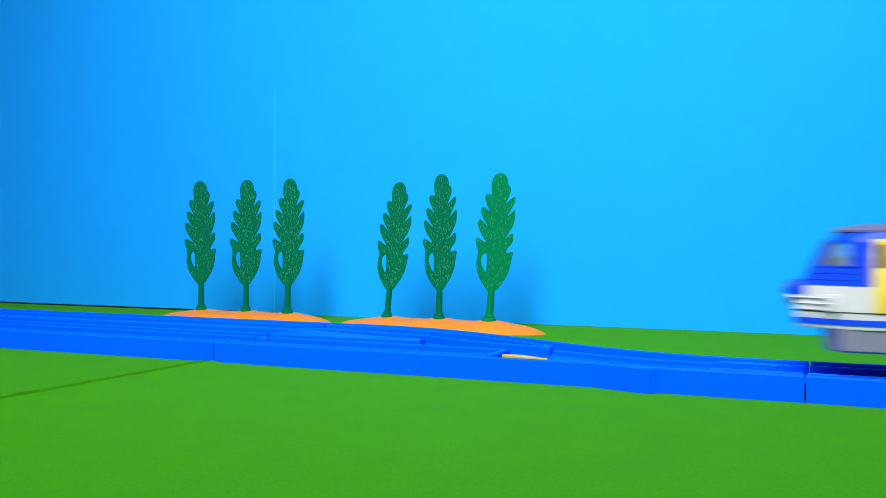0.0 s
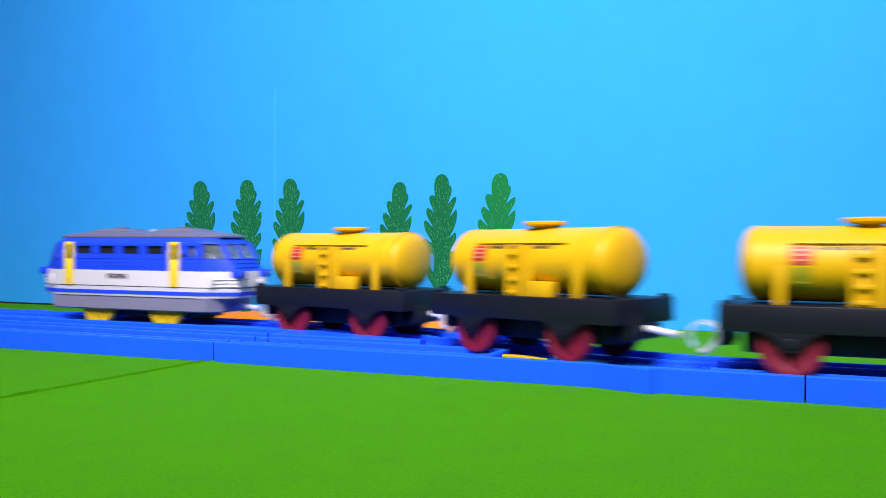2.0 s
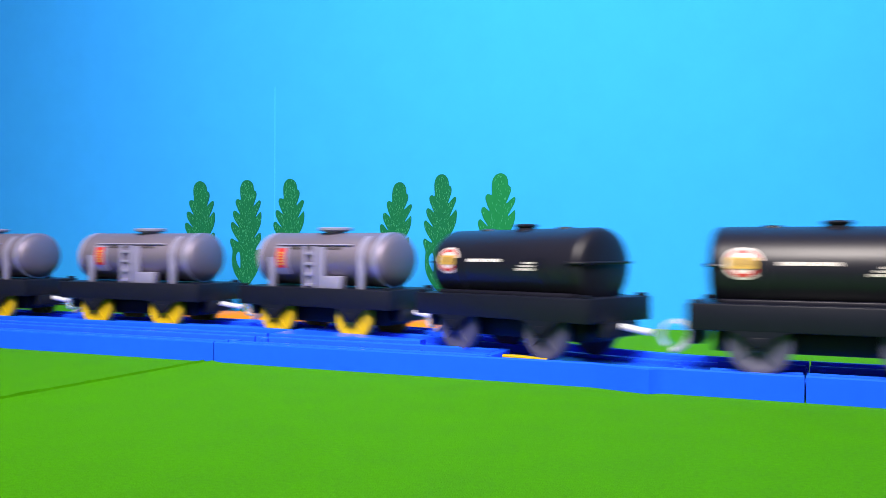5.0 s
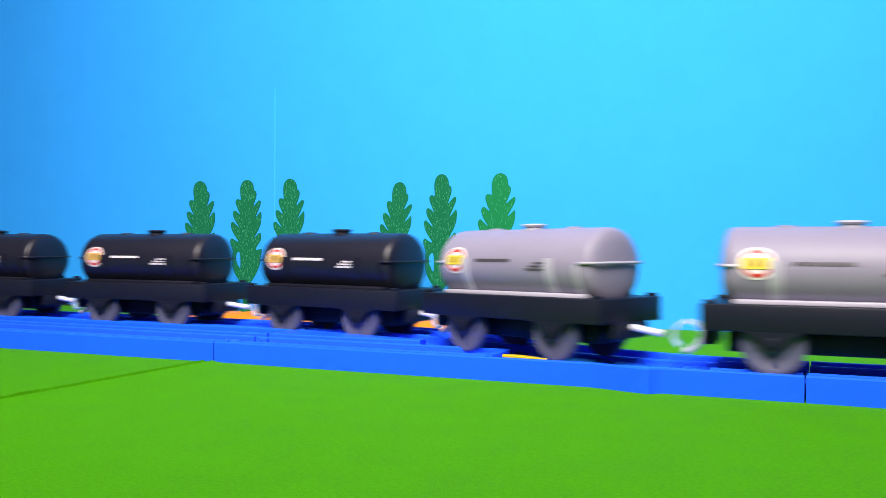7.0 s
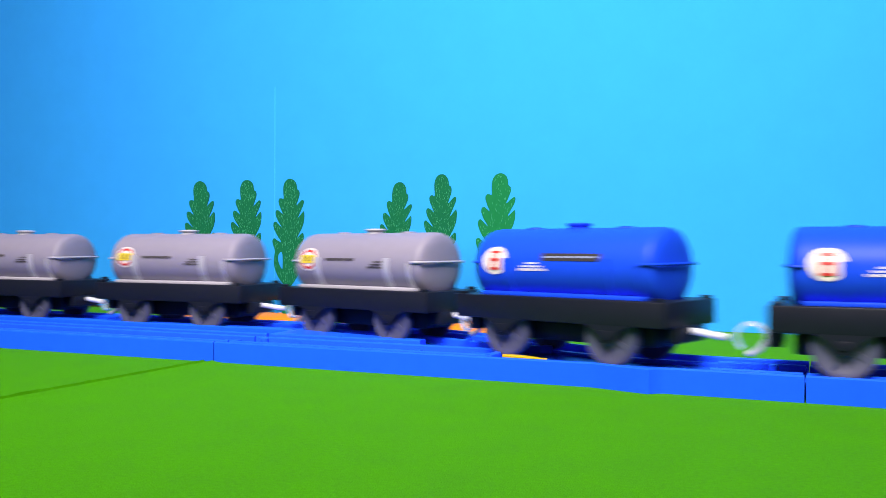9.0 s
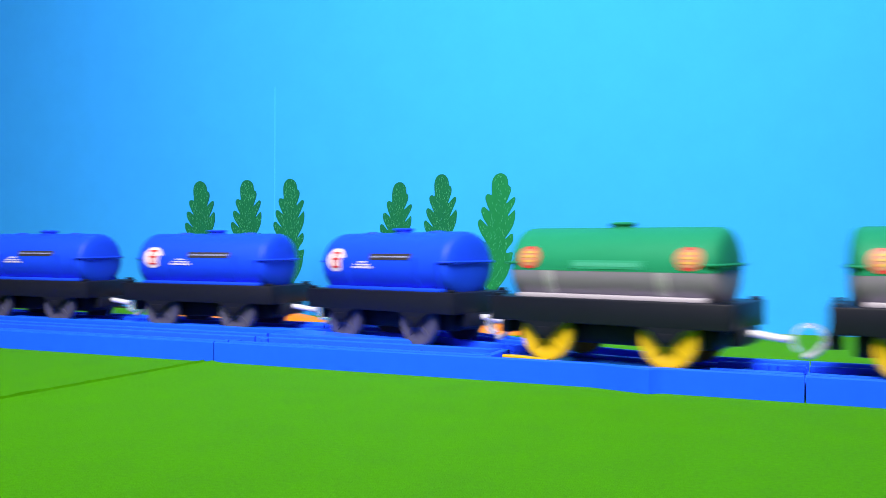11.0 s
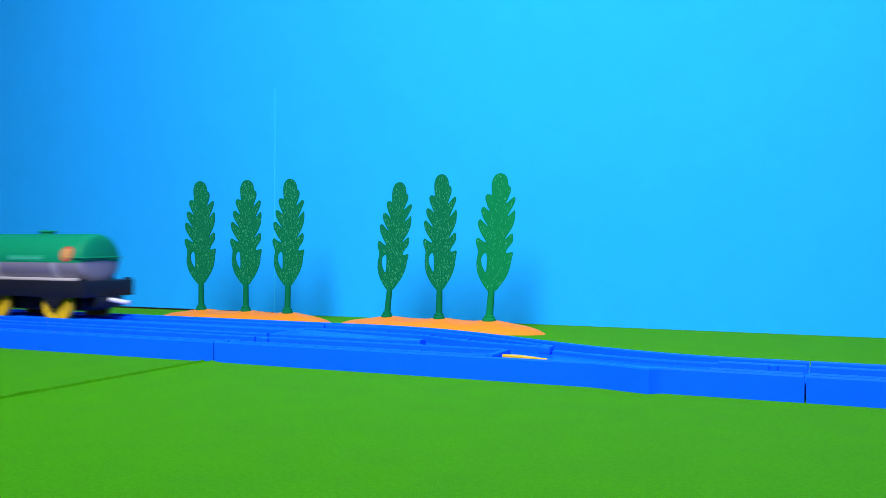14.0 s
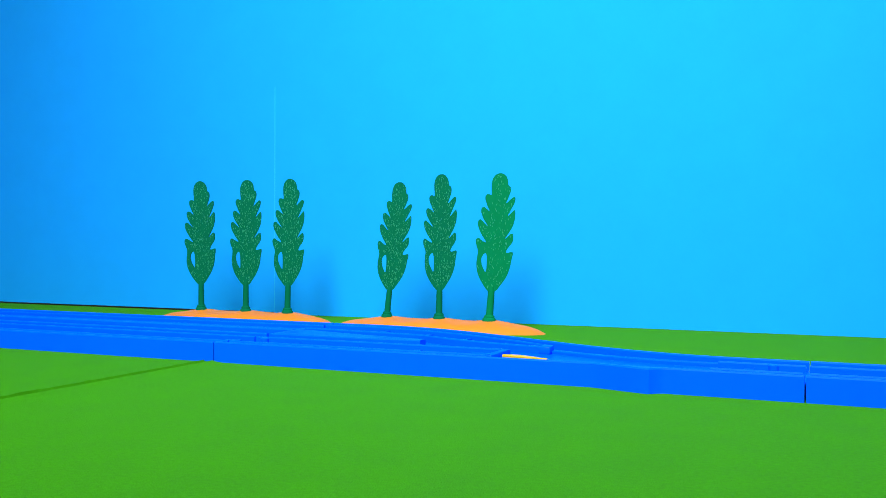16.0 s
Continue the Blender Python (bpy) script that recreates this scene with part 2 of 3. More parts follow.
def straight_track(x0, x1, y, label, tread=5.0):
    t = thing("track_piece", label, "toy track", "blue toy railway track", pose((x0 + x1) / 2000, y / 1000, 0))
    h = (x1 - x0) / 2 - 0.25
    xs = [-h, -h + 0.4, h - 0.4, h]

    def flat(v):
        return lambda x: v
    bm = ribbon(bmesh.new(), xs, flat(-17.6), flat(17.6), 0.0, 3.6)
    part("base", bm, "track", t)
    for s in (-1, 1):
        o = sorted((s * 19.0, s * 17.0))
        part("outer_rail", ribbon(bmesh.new(), xs, flat(o[0]), flat(o[1]), 0.0, 8.0), "track", t)
        g = sorted((s * 17.1, s * 9.9))
        part("tread", ribbon(bmesh.new(), xs, flat(g[0]), flat(g[1]), 3.4, tread, 0.1), "track", t)
        i = sorted((s * 10.0, s * 8.4))
        part("inner_rail", ribbon(bmesh.new(), xs, flat(i[0]), flat(i[1]), 3.4, 7.6), "track", t)
    n = max(int((x1 - x0) // 27), 1)
    for k in range(n):
        x = -h + (k + 0.5) * 2 * h / n
        part("sleeper", box(bmesh.new(), x - 2.2, x + 2.2, -8.5, 8.5, 3.5, 5.4, 0.3), "track", t)
    part("joint_tongue", box(bmesh.new(), h - 9, h - 2.5, -3.5, 3.5, 3.5, 6.6, 0.5), "track", t)
    return t


def track_run(x0, y, step, count, label, tread=5.0):
    first = straight_track(min(x0, x0 + step), max(x0, x0 + step), y, label, tread)
    for k in range(1, count):
        copy_thing(first, pose((x0 + step * (k + 0.5)) / 1000, y / 1000, 0))


def turnout():
    t = thing("turnout", "blue plastic track turnout joining one track to two", "toy track", "blue toy railway track")
    xs = [XA + 0.25 + (XB - XA - 0.5) * k / 86 for k in range(87)]

    def near_edge(x):
        base = YN - 19.0 + (YR - YN) * min(max((x + 75) / 25, 0), 1)
        bulge = 3.9 * min(max((x + 77) / 19, 0), 1) * min(max((-53.6 - x) / 2.6, 0), 1)
        return base - bulge

    def far_edge(x):
        return branch_y(x) + 19.0
    part("base", ribbon(bmesh.new(), xs, lambda x: near_edge(x) + 1.5, lambda x: far_edge(x) - 1.5, 0.0, 3.6), "track", t)
    part("outer_rail", ribbon(bmesh.new(), xs, near_edge, lambda x: max(near_edge(x) + 2.0, YN - 17.2 if x < -80 else YR - 17.2), 0.0, 8.0), "track", t)
    part("outer_rail", ribbon(bmesh.new(), xs, lambda x: far_edge(x) - 2.0, far_edge, 0.0, 8.0), "track", t)
    # treads of both ways
    part("tread", ribbon(bmesh.new(), xs, lambda x: near_edge(x) + 1.8, lambda x: far_edge(x) - 1.8, 3.4, 5.0, 0.1), "track", t)
    # island between the wheel ways of the far branch: two walls that meet in a thick nose
    nose = -104.0
    fx = [XA + 0.5 + (nose - XA) * k / 44 for k in range(45)]

    def isle_near(x):
        u = min(max((nose - x) / 62.0, 0), 1)
        return 333.4 * (1 - u) ** 2 + 2 * u * (1 - u) * 336.0 + u * u * 354.0 + 5.5 * min(max((-166.0 - x) / 50.0, 0), 1)

    def isle_far(x):
        u = min(max((nose - x) / 100.0, 0), 1)
        return 337.0 + 41.0 * (1.75 * u - 0.75 * u * u)
    part("island_wall", ribbon(bmesh.new(), fx, isle_near, lambda x: isle_near(x) + 1.8, 4.8, 8.0), "track", t)
    part("island_wall", ribbon(bmesh.new(), fx, isle_far, lambda x: isle_far(x) + 1.8, 4.8, 8.0), "track", t)
    part("island_nose", box(bmesh.new(), nose - 3.0, nose + 1.6, 333.2, 339.2, 4.8, 8.1, 0.8), "track", t)
    for x in (-126, -146, -168, -192):
        part("island_rib", box(bmesh.new(), x - 1.0, x + 1.0, isle_near(x) + 1.5, isle_far(x) + 0.3, 4.8, 6.7, 0.2), "track", t)
    # ridges that carry the wheels up to the height of the single track
    rx = [-190 + 177.5 * k / 50 for k in range(51)]
    for off in (-13.2, 13.2):
        ridge = bmesh.new()
        rings = []
        for x in rx:
            y, z = float(np.interp(x / 1000, LX, LY)) * 1000 + off, 5.0 + rise(x / 1000) * 1000
            rings.append([(x, y - 1.7, 4.6), (x, y - 1.7, z - 0.3), (x, y - 1.4, z), (x, y + 1.4, z), (x, y + 1.7, z - 0.3), (x, y + 1.7, 4.6)])
        part("running_rail", skin(ridge, rings), "track", t)
    # frog between the two ways
    gx = [XA + 0.5 + (-157.0 - XA) * k / 24 for k in range(25)]

    def frog_far(x):
        return 336.6 + 15.0 * min(max((-157.0 - x) / 68.0, 0), 1) ** 1.3
    part("frog", ribbon(bmesh.new(), gx, lambda x: YN + 20.6 - 1.6 * min(1, (-157.0 - x) / 30), lambda x: frog_far(x) + 3.0, 4.8, 7.9), "track", t)
    # island of the near way, closed at its end
    for f in (lambda x: YN - 10.0, lambda x: YN + 8.4):
        px = [XA + 0.5 + (-116.0 - XA) * k / 20 for k in range(21)]
        part("check_rail", ribbon(bmesh.new(), px, f, lambda x, f=f: f(x) + 1.6, 4.8, 7.6), "track", t)
    part("check_rail", box(bmesh.new(), -117.5, -114.5, YN - 10, YN + 10, 4.8, 7.6, 0.4), "track", t)
    for lo, hi, f in ((-40, XB - 1, lambda x: YR - 10.0), (-40, XB - 1, lambda x: YR + 8.4)):
        px = [lo + (hi - lo) * k / 6 for k in range(7)]
        part("check_rail", ribbon(bmesh.new(), px, f, lambda x, f=f: f(x) + 1.6, 4.8, 7.6), "track", t)
    for x, y in ((-205, YN), (-178, YN), (-151, YN), (-30, YR)):
        part("sleeper", box(bmesh.new(), x - 1.6, x + 1.6, y - 8.3, y + 8.3, 4.8, 5.9, 0.3), "track", t)
    for x, y in ((-216, YN), (-22, YR + 2)):
        part("pin", lathe(bmesh.new(), [(4.8, 1.6), (7.9, 1.6), (8.3, 1.2)], "z", (x, y, 0), 14), "track", t)
    blade = bmesh.new()
    skin(blade, [[(x, a, 5.8), (x, a, 7.9), (x, a + 0.3, 8.15), (x, b - 0.3, 8.15), (x, b, 7.9), (x, b, 5.8)]
                 for x, a, b in ((-110, 302.0, 303.2), (-107.5, 301.2, 304.4), (-103, 300.0, 303.8), (-99, 299.0, 301.6), (-95, 298.2, 299.2), (-92.5, 297.8, 298.3))])
    part("point_blade", blade, "wheel_yellow", t, "yellow plastic point blade")
    return t


turnout()
track_run(XB, YR, 215.0, 13, "blue plastic straight toy railway track", 6.6)
track_run(XA, YN, -300.0, 10, "blue plastic straight toy railway track")
track_run(XA, YF, -300.0, 10, "blue plastic straight toy railway track")


# ---- trees on two orange mounds ----
def mound(cx, cy, tops, turn):
    """A low lobed plastic island, three rises along it."""
    bm = bmesh.new()
    rings = []
    for k in range(0, 15):
        q = k / 14
        ring = []
        for i in range(64):
            a = 2 * math.pi * i / 64
            u = math.cos(a) * 61 * q
            lobe = 1 + 0.10 * math.cos(3 * a + 0.4) + 0.06 * math.cos(6 * a)
            v = math.sin(a) * 19 * q * lobe
            rise = (1 - q ** 8) * 4.6 + sum(1.9 * math.exp(-(((u - p) / 10) ** 2 + (v / 10) ** 2)) for p in tops) * (1 - q ** 4)
            ring.append((u, v, max(rise, 0.0) + 0.05))
        rings.append(ring)
    centre = [(p[0] * 0.001, p[1] * 0.001, rings[1][0][2]) for p in rings[1]]
    rings[0] = centre
    skin(bm, [[(x, y, -0.3) for x, y, z in rings[-1]]] + rings[::-1])
    return tagged(part("tree_base", bm, "mound", at=pose(cx / 1000, cy / 1000, 0, 0, 0, turn)), "orange plastic island base under three trees", "tree base", "orange tree bases")


def tree_outline():
    """Half-hand-cut flame shape: up one side by its lobes, down the other."""
    right = [(1.6, 15), (4.4, 19), (7.2, 23.5), (8.8, 28.5), (9.3, 33.5), (9.9, 36.2), (9.4, 37.4), (5.8, 36.0), (6.4, 38.5), (9.2, 42), (9.3, 45.5), (8.8, 47), (7.6, 46.4), (4.4, 42.8),
             (6.6, 46.8), (8.6, 50.5), (9.4, 54.5), (9.4, 58), (8.9, 59.6), (8.0, 58.6), (4.9, 54.8), (6.6, 58.6), (8.4, 62.5), (9.0, 65.2), (8.2, 66.4), (6.4, 65.0), (3.7, 61.8),
             (5.2, 66.0), (6.2, 69.2), (5.7, 71.6), (4.4, 72.0), (4.2, 74.6), (3.0, 77.0), (1.0, 78.2)]
    left = [(-1.2, 78.1), (-3.2, 76.6), (-4.3, 73.8), (-4.3, 70.0), (-3.7, 65.8), (-5.4, 66.8), (-6.8, 66.4), (-7.3, 64.4), (-6.0, 61.2), (-3.8, 57.0), (-6.2, 59.0), (-7.8, 60.0), (-9.0, 58.6), (-8.4, 55.6),
            (-6.6, 52.6), (-3.9, 48.8), (-7.2, 51.8), (-9.0, 53.4), (-10.2, 51.8), (-9.6, 48.6), (-7.6, 45.0), (-4.2, 40.6), (-7.4, 42.0), (-9.4, 43.6), (-10.5, 42.0), (-10.0, 39.4), (-8.6, 36.4),
            (-8.9, 33.4), (-9.2, 29.6), (-8.6, 25.8), (-7.0, 22.0), (-4.4, 18.2), (-1.6, 15)]
    hole = [(-4.0, 35.4), (-5.6, 35.2), (-6.8, 33.0), (-6.6, 30.0), (-5.4, 27.2), (-3.7, 24.8), (-3.5, 28.6)]
    return [(x * 0.9, z * 0.985) for x, z in right + left], [(x * 0.9, z * 0.985) for x, z in hole]


def soften(loop, times=1):
    for _ in range(times):
        loop = [p for i in range(len(loop)) for p in (
            tuple(0.75 * a + 0.25 * b for a, b in zip(loop[i], loop[(i + 1) % len(loop)])), tuple(0.25 * a + 0.75 * b for a, b in zip(loop[i], loop[(i + 1) % len(loop)])))]
    return loop


def toy_tree(x, y, turn, lean, scale, z, leaf="leaf", flecks=430):
    t = thing("toy_tree", "flat %s plastic poplar tree on an orange base" % ("dark-green" if leaf == "leaf" else "brightly-lit green"), "toy tree", "toy poplar trees", pose(x / 1000, y / 1000, z / 1000, 0, lean, turn))
    t.scale = (scale, scale, scale)
    outline, hole = tree_outline()
    bm = extrude_outline(bmesh.new(), soften(outline, 2), -1.1, 1.1, (soften(hole, 1),))
    part("crown", bm, leaf, t)
    # raised bark-like flecks on the flat face, coloured paler for their glints
    rng = random.Random(int(x))
    poly = outline
    fl = bmesh.new()

    def inside(px, pz):
        hit = False
        for (ax, az), (bx, bz) in zip(poly, poly[1:] + poly[:1]):
            if (az > pz) != (bz > pz) and px < ax + (pz - az) / (bz - az) * (bx - ax):
                hit = not hit
        return hit
    n = 0
    while n < flecks:
        px, pz = rng.uniform(-9, 9), rng.uniform(17, 77)
        if not (inside(px, pz - 1.2) and inside(px, pz + 1.2) and inside(px - 0.5, pz) and inside(px + 0.5, pz)) or (-6.8 < px < -2.4 and 24 < pz < 36.5):
            continue
        n += 1
        h, w, s = rng.uniform(0.3, 0.8), rng.uniform(0.10, 0.18), rng.uniform(-0.2, 0.2)
        vs = [fl.verts.new(p) for p in ((px - w, -1.09, pz), (px + s, -1.09, pz - h), (px + w, -1.09, pz), (px + s, -1.09, pz + h))]
        top = fl.verts.new((px + s * 0.5, -1.33, pz))
        for i in range(4):
            fl.faces.new((vs[i], vs[(i + 1) % 4], top))
    tagged(part("fleck", fl, "leaf_glint", t, smooth=False), kind="stuff")
    part("trunk", lathe(bmesh.new(), [(0.8, 2.0), (3, 1.75), (13, 1.6), (17, 1.5), (20, 0.6)], "z", n=16), leaf, t)
    part("foot", lathe(bmesh.new(), [(-1.0, 3.2), (0.6, 3.2), (1.2, 2.9), (1.5, 2.5), (2.3, 2.5), (2.8, 2.0)], "z", n=20), leaf, t)
    return t


for cx, xs, leans in ((-328.0, (-357.0, -324.9, -296.0), (-0.6, 0.6, 1.2)), (-203.0, (-231.8, -200.6, -172.0), (5.6, 1.0, 4.4))):
    mound(cx, 454, [x - cx for x in xs], 0)
    for x, ln in zip(xs, leans):
        # the right-most tree takes the lighter copy, for the light it catches
        tree = toy_tree(x, 452, 30 if cx < -300 else 24, ln, 0.96 if x == -231.8 else 1.0, 6.2, "leaf_lit" if x == -172.0 else "leaf", 210 if x == -172.0 else 430)
        tree.scale.x *= 1.09 if x == -172.0 else 1.0


# ---- rolling stock; x runs back along the train, y away from the viewer ----
RT = 9.5                                 # wheel radius
TREAD = 5.0


def wheelset(parent, x, mat, gauge=13.2, r=RT):
    ax = part("wheelset", lathe(bmesh.new(), [(-gauge - 2.6, 0.9), (gauge + 2.6, 0.9)], "y", n=10), "steel", parent, at=pose(x / 1000, 0, (TREAD + r) / 1000))
    for s in (-1, 1):
        bm = lathe(bmesh.new(), [(-2.0, 1.2), (-2.0, r * 0.26), (-1.45, r * 0.3), (-1.45, r * 0.70), (-1.8, r * 0.76), (-1.8, r - 0.5), (-1.3, r), (1.3, r), (1.8, r - 0.5), (1.8, r * 0.76), (1.45, r * 0.70), (1.45, r * 0.3), (2.0, r * 0.26), (2.0, 1.2)], "y", n=36)
        for k in range(4):
            a = k * math.pi / 2
            box(bm, -0.9, 0.9, -1.75, 1.75, r * 0.26, r * 0.72, m=Matrix.Rotation(a, 4, "Y"))
        part("wheel", bm, mat, ax, at=pose(0, s * gauge / 1000, 0))
    return ax


def couplers(t, x_back, x_front, z=15.5, ring=True):
    """A white bar behind; an open ring with a drop hook in front."""
    bm = bmesh.new()
    rod(bm, [(x_back - 6, 0, z + 1.8), (x_back + 3, 0, z + 1.4), (x_back + 9, 0, z + 0.6), (x_back + 12.5, 0, z + 0.3), (x_back + 13.4, 0, z + 0.1)], 1.2, 10)
    part("coupler_bar", bm, "coupler", t, "white plastic coupling bar")
    if not ring:
        return
    rb = bmesh.new()
    cx = x_front - 7.0
    skin(rb, [[(cx + r * math.cos(a), w, z - 0.2 + r * math.sin(a)) for r, w in ((5.2, -2.2), (5.2, 2.2), (4.0, 2.2), (4.0, -2.2))] for a in [math.radians(d) for d in range(-20, 236, 12)]])
    box(rb, cx + 3.9, x_front + 3, -1.6, 1.6, z - 1.6, z + 0.8, 0.4)
    part("coupler_ring", rb, "coupler_clear", t, "pale clear plastic coupling ring")
    hb = bmesh.new()
    rod(hb, [(cx + 4.4, 0, z - 1.0), (cx + 2.6, 0, z - 3.6), (cx - 0.4, 0, z - 5.6), (cx - 1.6, 0, z - 5.2)], 1.0, 10)
    part("coupler_hook", hb, "hook", t, "grey plastic coupling hook")


def chassis(t):
    bm = bmesh.new()
    box(bm, -43, 43, -17.5, 17.5, 18.6, 26.9, 0.5)
    part("frame", bm, "black", t)
    part("underframe", box(bmesh.new(), -36, 36, -9.5, 9.5, 11.5, 18.7, 0.8), "black", t)
    for x, s in itertools.product((-21.7, 21.7), (-1, 1)):
        b = bmesh.new()
        y0, y1 = sorted((s * 15.3, s * 17.4))
        prof = [(-8.6, 18.8), (-5.4, 17.2), (-3.2, 14.8), (-1.6, 12.9), (1.6, 12.9), (3.2, 14.8), (5.4, 17.2), (8.6, 18.8)]
        skin(b, [[(x + u, y0, z) for u, z in prof], [(x + u, y1, z) for u, z in prof]])
        part("axle_guard", b, "black", t)
        part("axle_box", box(bmesh.new(), x - 1.5, x + 1.5, *sorted((s * 17.3, s * 18.0)), 14.0, 17.0, 0.4), "black", t)
    for x, s in itertools.product((-40.5, 40.5), (-1, 1)):
        part("corner_step", box(bmesh.new(), x - 1.6, x + 1.6, s * 15.5 - 1.2, s * 15.5 + 1.2, 26.7, 28.0, 0.3), "black", t)
    for x in (-43, 43):
        s = 1 if x > 0 else -1
        part("buffer_beam", box(bmesh.new(), *sorted((x - s * 4, x + s * 0.6)), -9, 9, 13.4, 18.8, 0.5), "black", t)
    couplers(t, 42, -42)


TK = {"zc": 37.4, "ry": 15.0, "rz": 13.4}


def tank_shell(bm, half, a0=0.0, a1=360.0, n=48, inset=0.0, dome=3.4):
    """A barrel with pressed, domed ends, or the sector between two angles (0 up, 90 to the viewer)."""
    ry, rz, ZC = TK["ry"] - inset, TK["rz"] - inset, TK["zc"]
    prof = [(-half - dome, 0.02), (-half - dome * 0.96, 0.35), (-half - dome * 0.78, 0.66), (-half - dome * 0.52, 0.87), (-half - dome * 0.2, 0.955), (-half + 0.6, 0.992), (-half + 1.6, 1.0)]
    prof = prof + [(-x, r) for x, r in prof[::-1]]
    whole = a1 - a0 >= 359.9
    rings = []
    for x, r in prof:
        rings.append([(x, -r * ry * math.sin(math.radians(a)), ZC + r * rz * math.cos(math.radians(a))) for a in [a0 + (a1 - a0) * k / n for k in range(n if whole else n + 1)]])
    return skin(bm, rings, close=True, caps=True)


def tank_point(x, s, off):
    """A point on the viewer's side; s is the height in mm along the skin, from the barrel's middle."""
    ry, rz, ZC = TK["ry"], TK["rz"], TK["zc"]
    a = math.pi / 2 - s / ((ry + rz) / 2)
    return (x, -(ry + off) * math.sin(a), ZC + (rz + off) * math.cos(a))


def patch(bm, x0, x1, s0, s1, off=0.2, side=-1, nx=2, ns=6):
    """A thin plate that follows the barrel's skin."""
    rows = []
    for i in range(nx + 1):
        x = x0 + (x1 - x0) * i / nx
        out = [tank_point(x, s0 + (s1 - s0) * k / ns, off) for k in range(ns + 1)]
        inn = [tank_point(x, s1 + (s0 - s1) * k / ns, -0.3) for k in range(ns + 1)]
        rows.append([(p[0], p[1] * -side, p[2]) for p in out + inn])
    return skin(bm, rows)


def disc(bm, x, s, r, off, n=28, side=-1, r0=0.0):
    """A round label that follows the skin; with r0 a ring."""
    rings = []
    for q, o in ((r, -0.2), (r, off), ((r + r0) / 2, off), (max(r0, 0.01), off)) + (((r0, -0.2),) if r0 else ()):
        rings.append([(lambda p: (p[0], p[1] * -side, p[2]))(tank_point(x + q * math.cos(2 * math.pi * k / n), s + q * math.sin(2 * math.pi * k / n), o)) for k in range(n)])
    return skin(bm, rings, caps=not r0)


def strap(t, x, w, mat, s0=-13.5, s1=12.0, off=0.7):
    for side in (-1, 1):
        part("strap", patch(bmesh.new(), x - w / 2, x + w / 2, s0, s1, off, side), mat, t)


def writing(t, x0, x1, s, h, mat, rng, off=0.16, word=1.6):
    """Small print that cannot be read: a row of bars."""
    bm = bmesh.new()
    x = x0
    while x < x1:
        w = rng.uniform(0.6, 1.0) * word
        patch(bm, x, min(x + w, x1), s - h / 2, s + h / 2, off, -1, 1, 2)
        x += w + rng.uniform(0.25, 0.5)
    part("lettering", bm, mat, t)


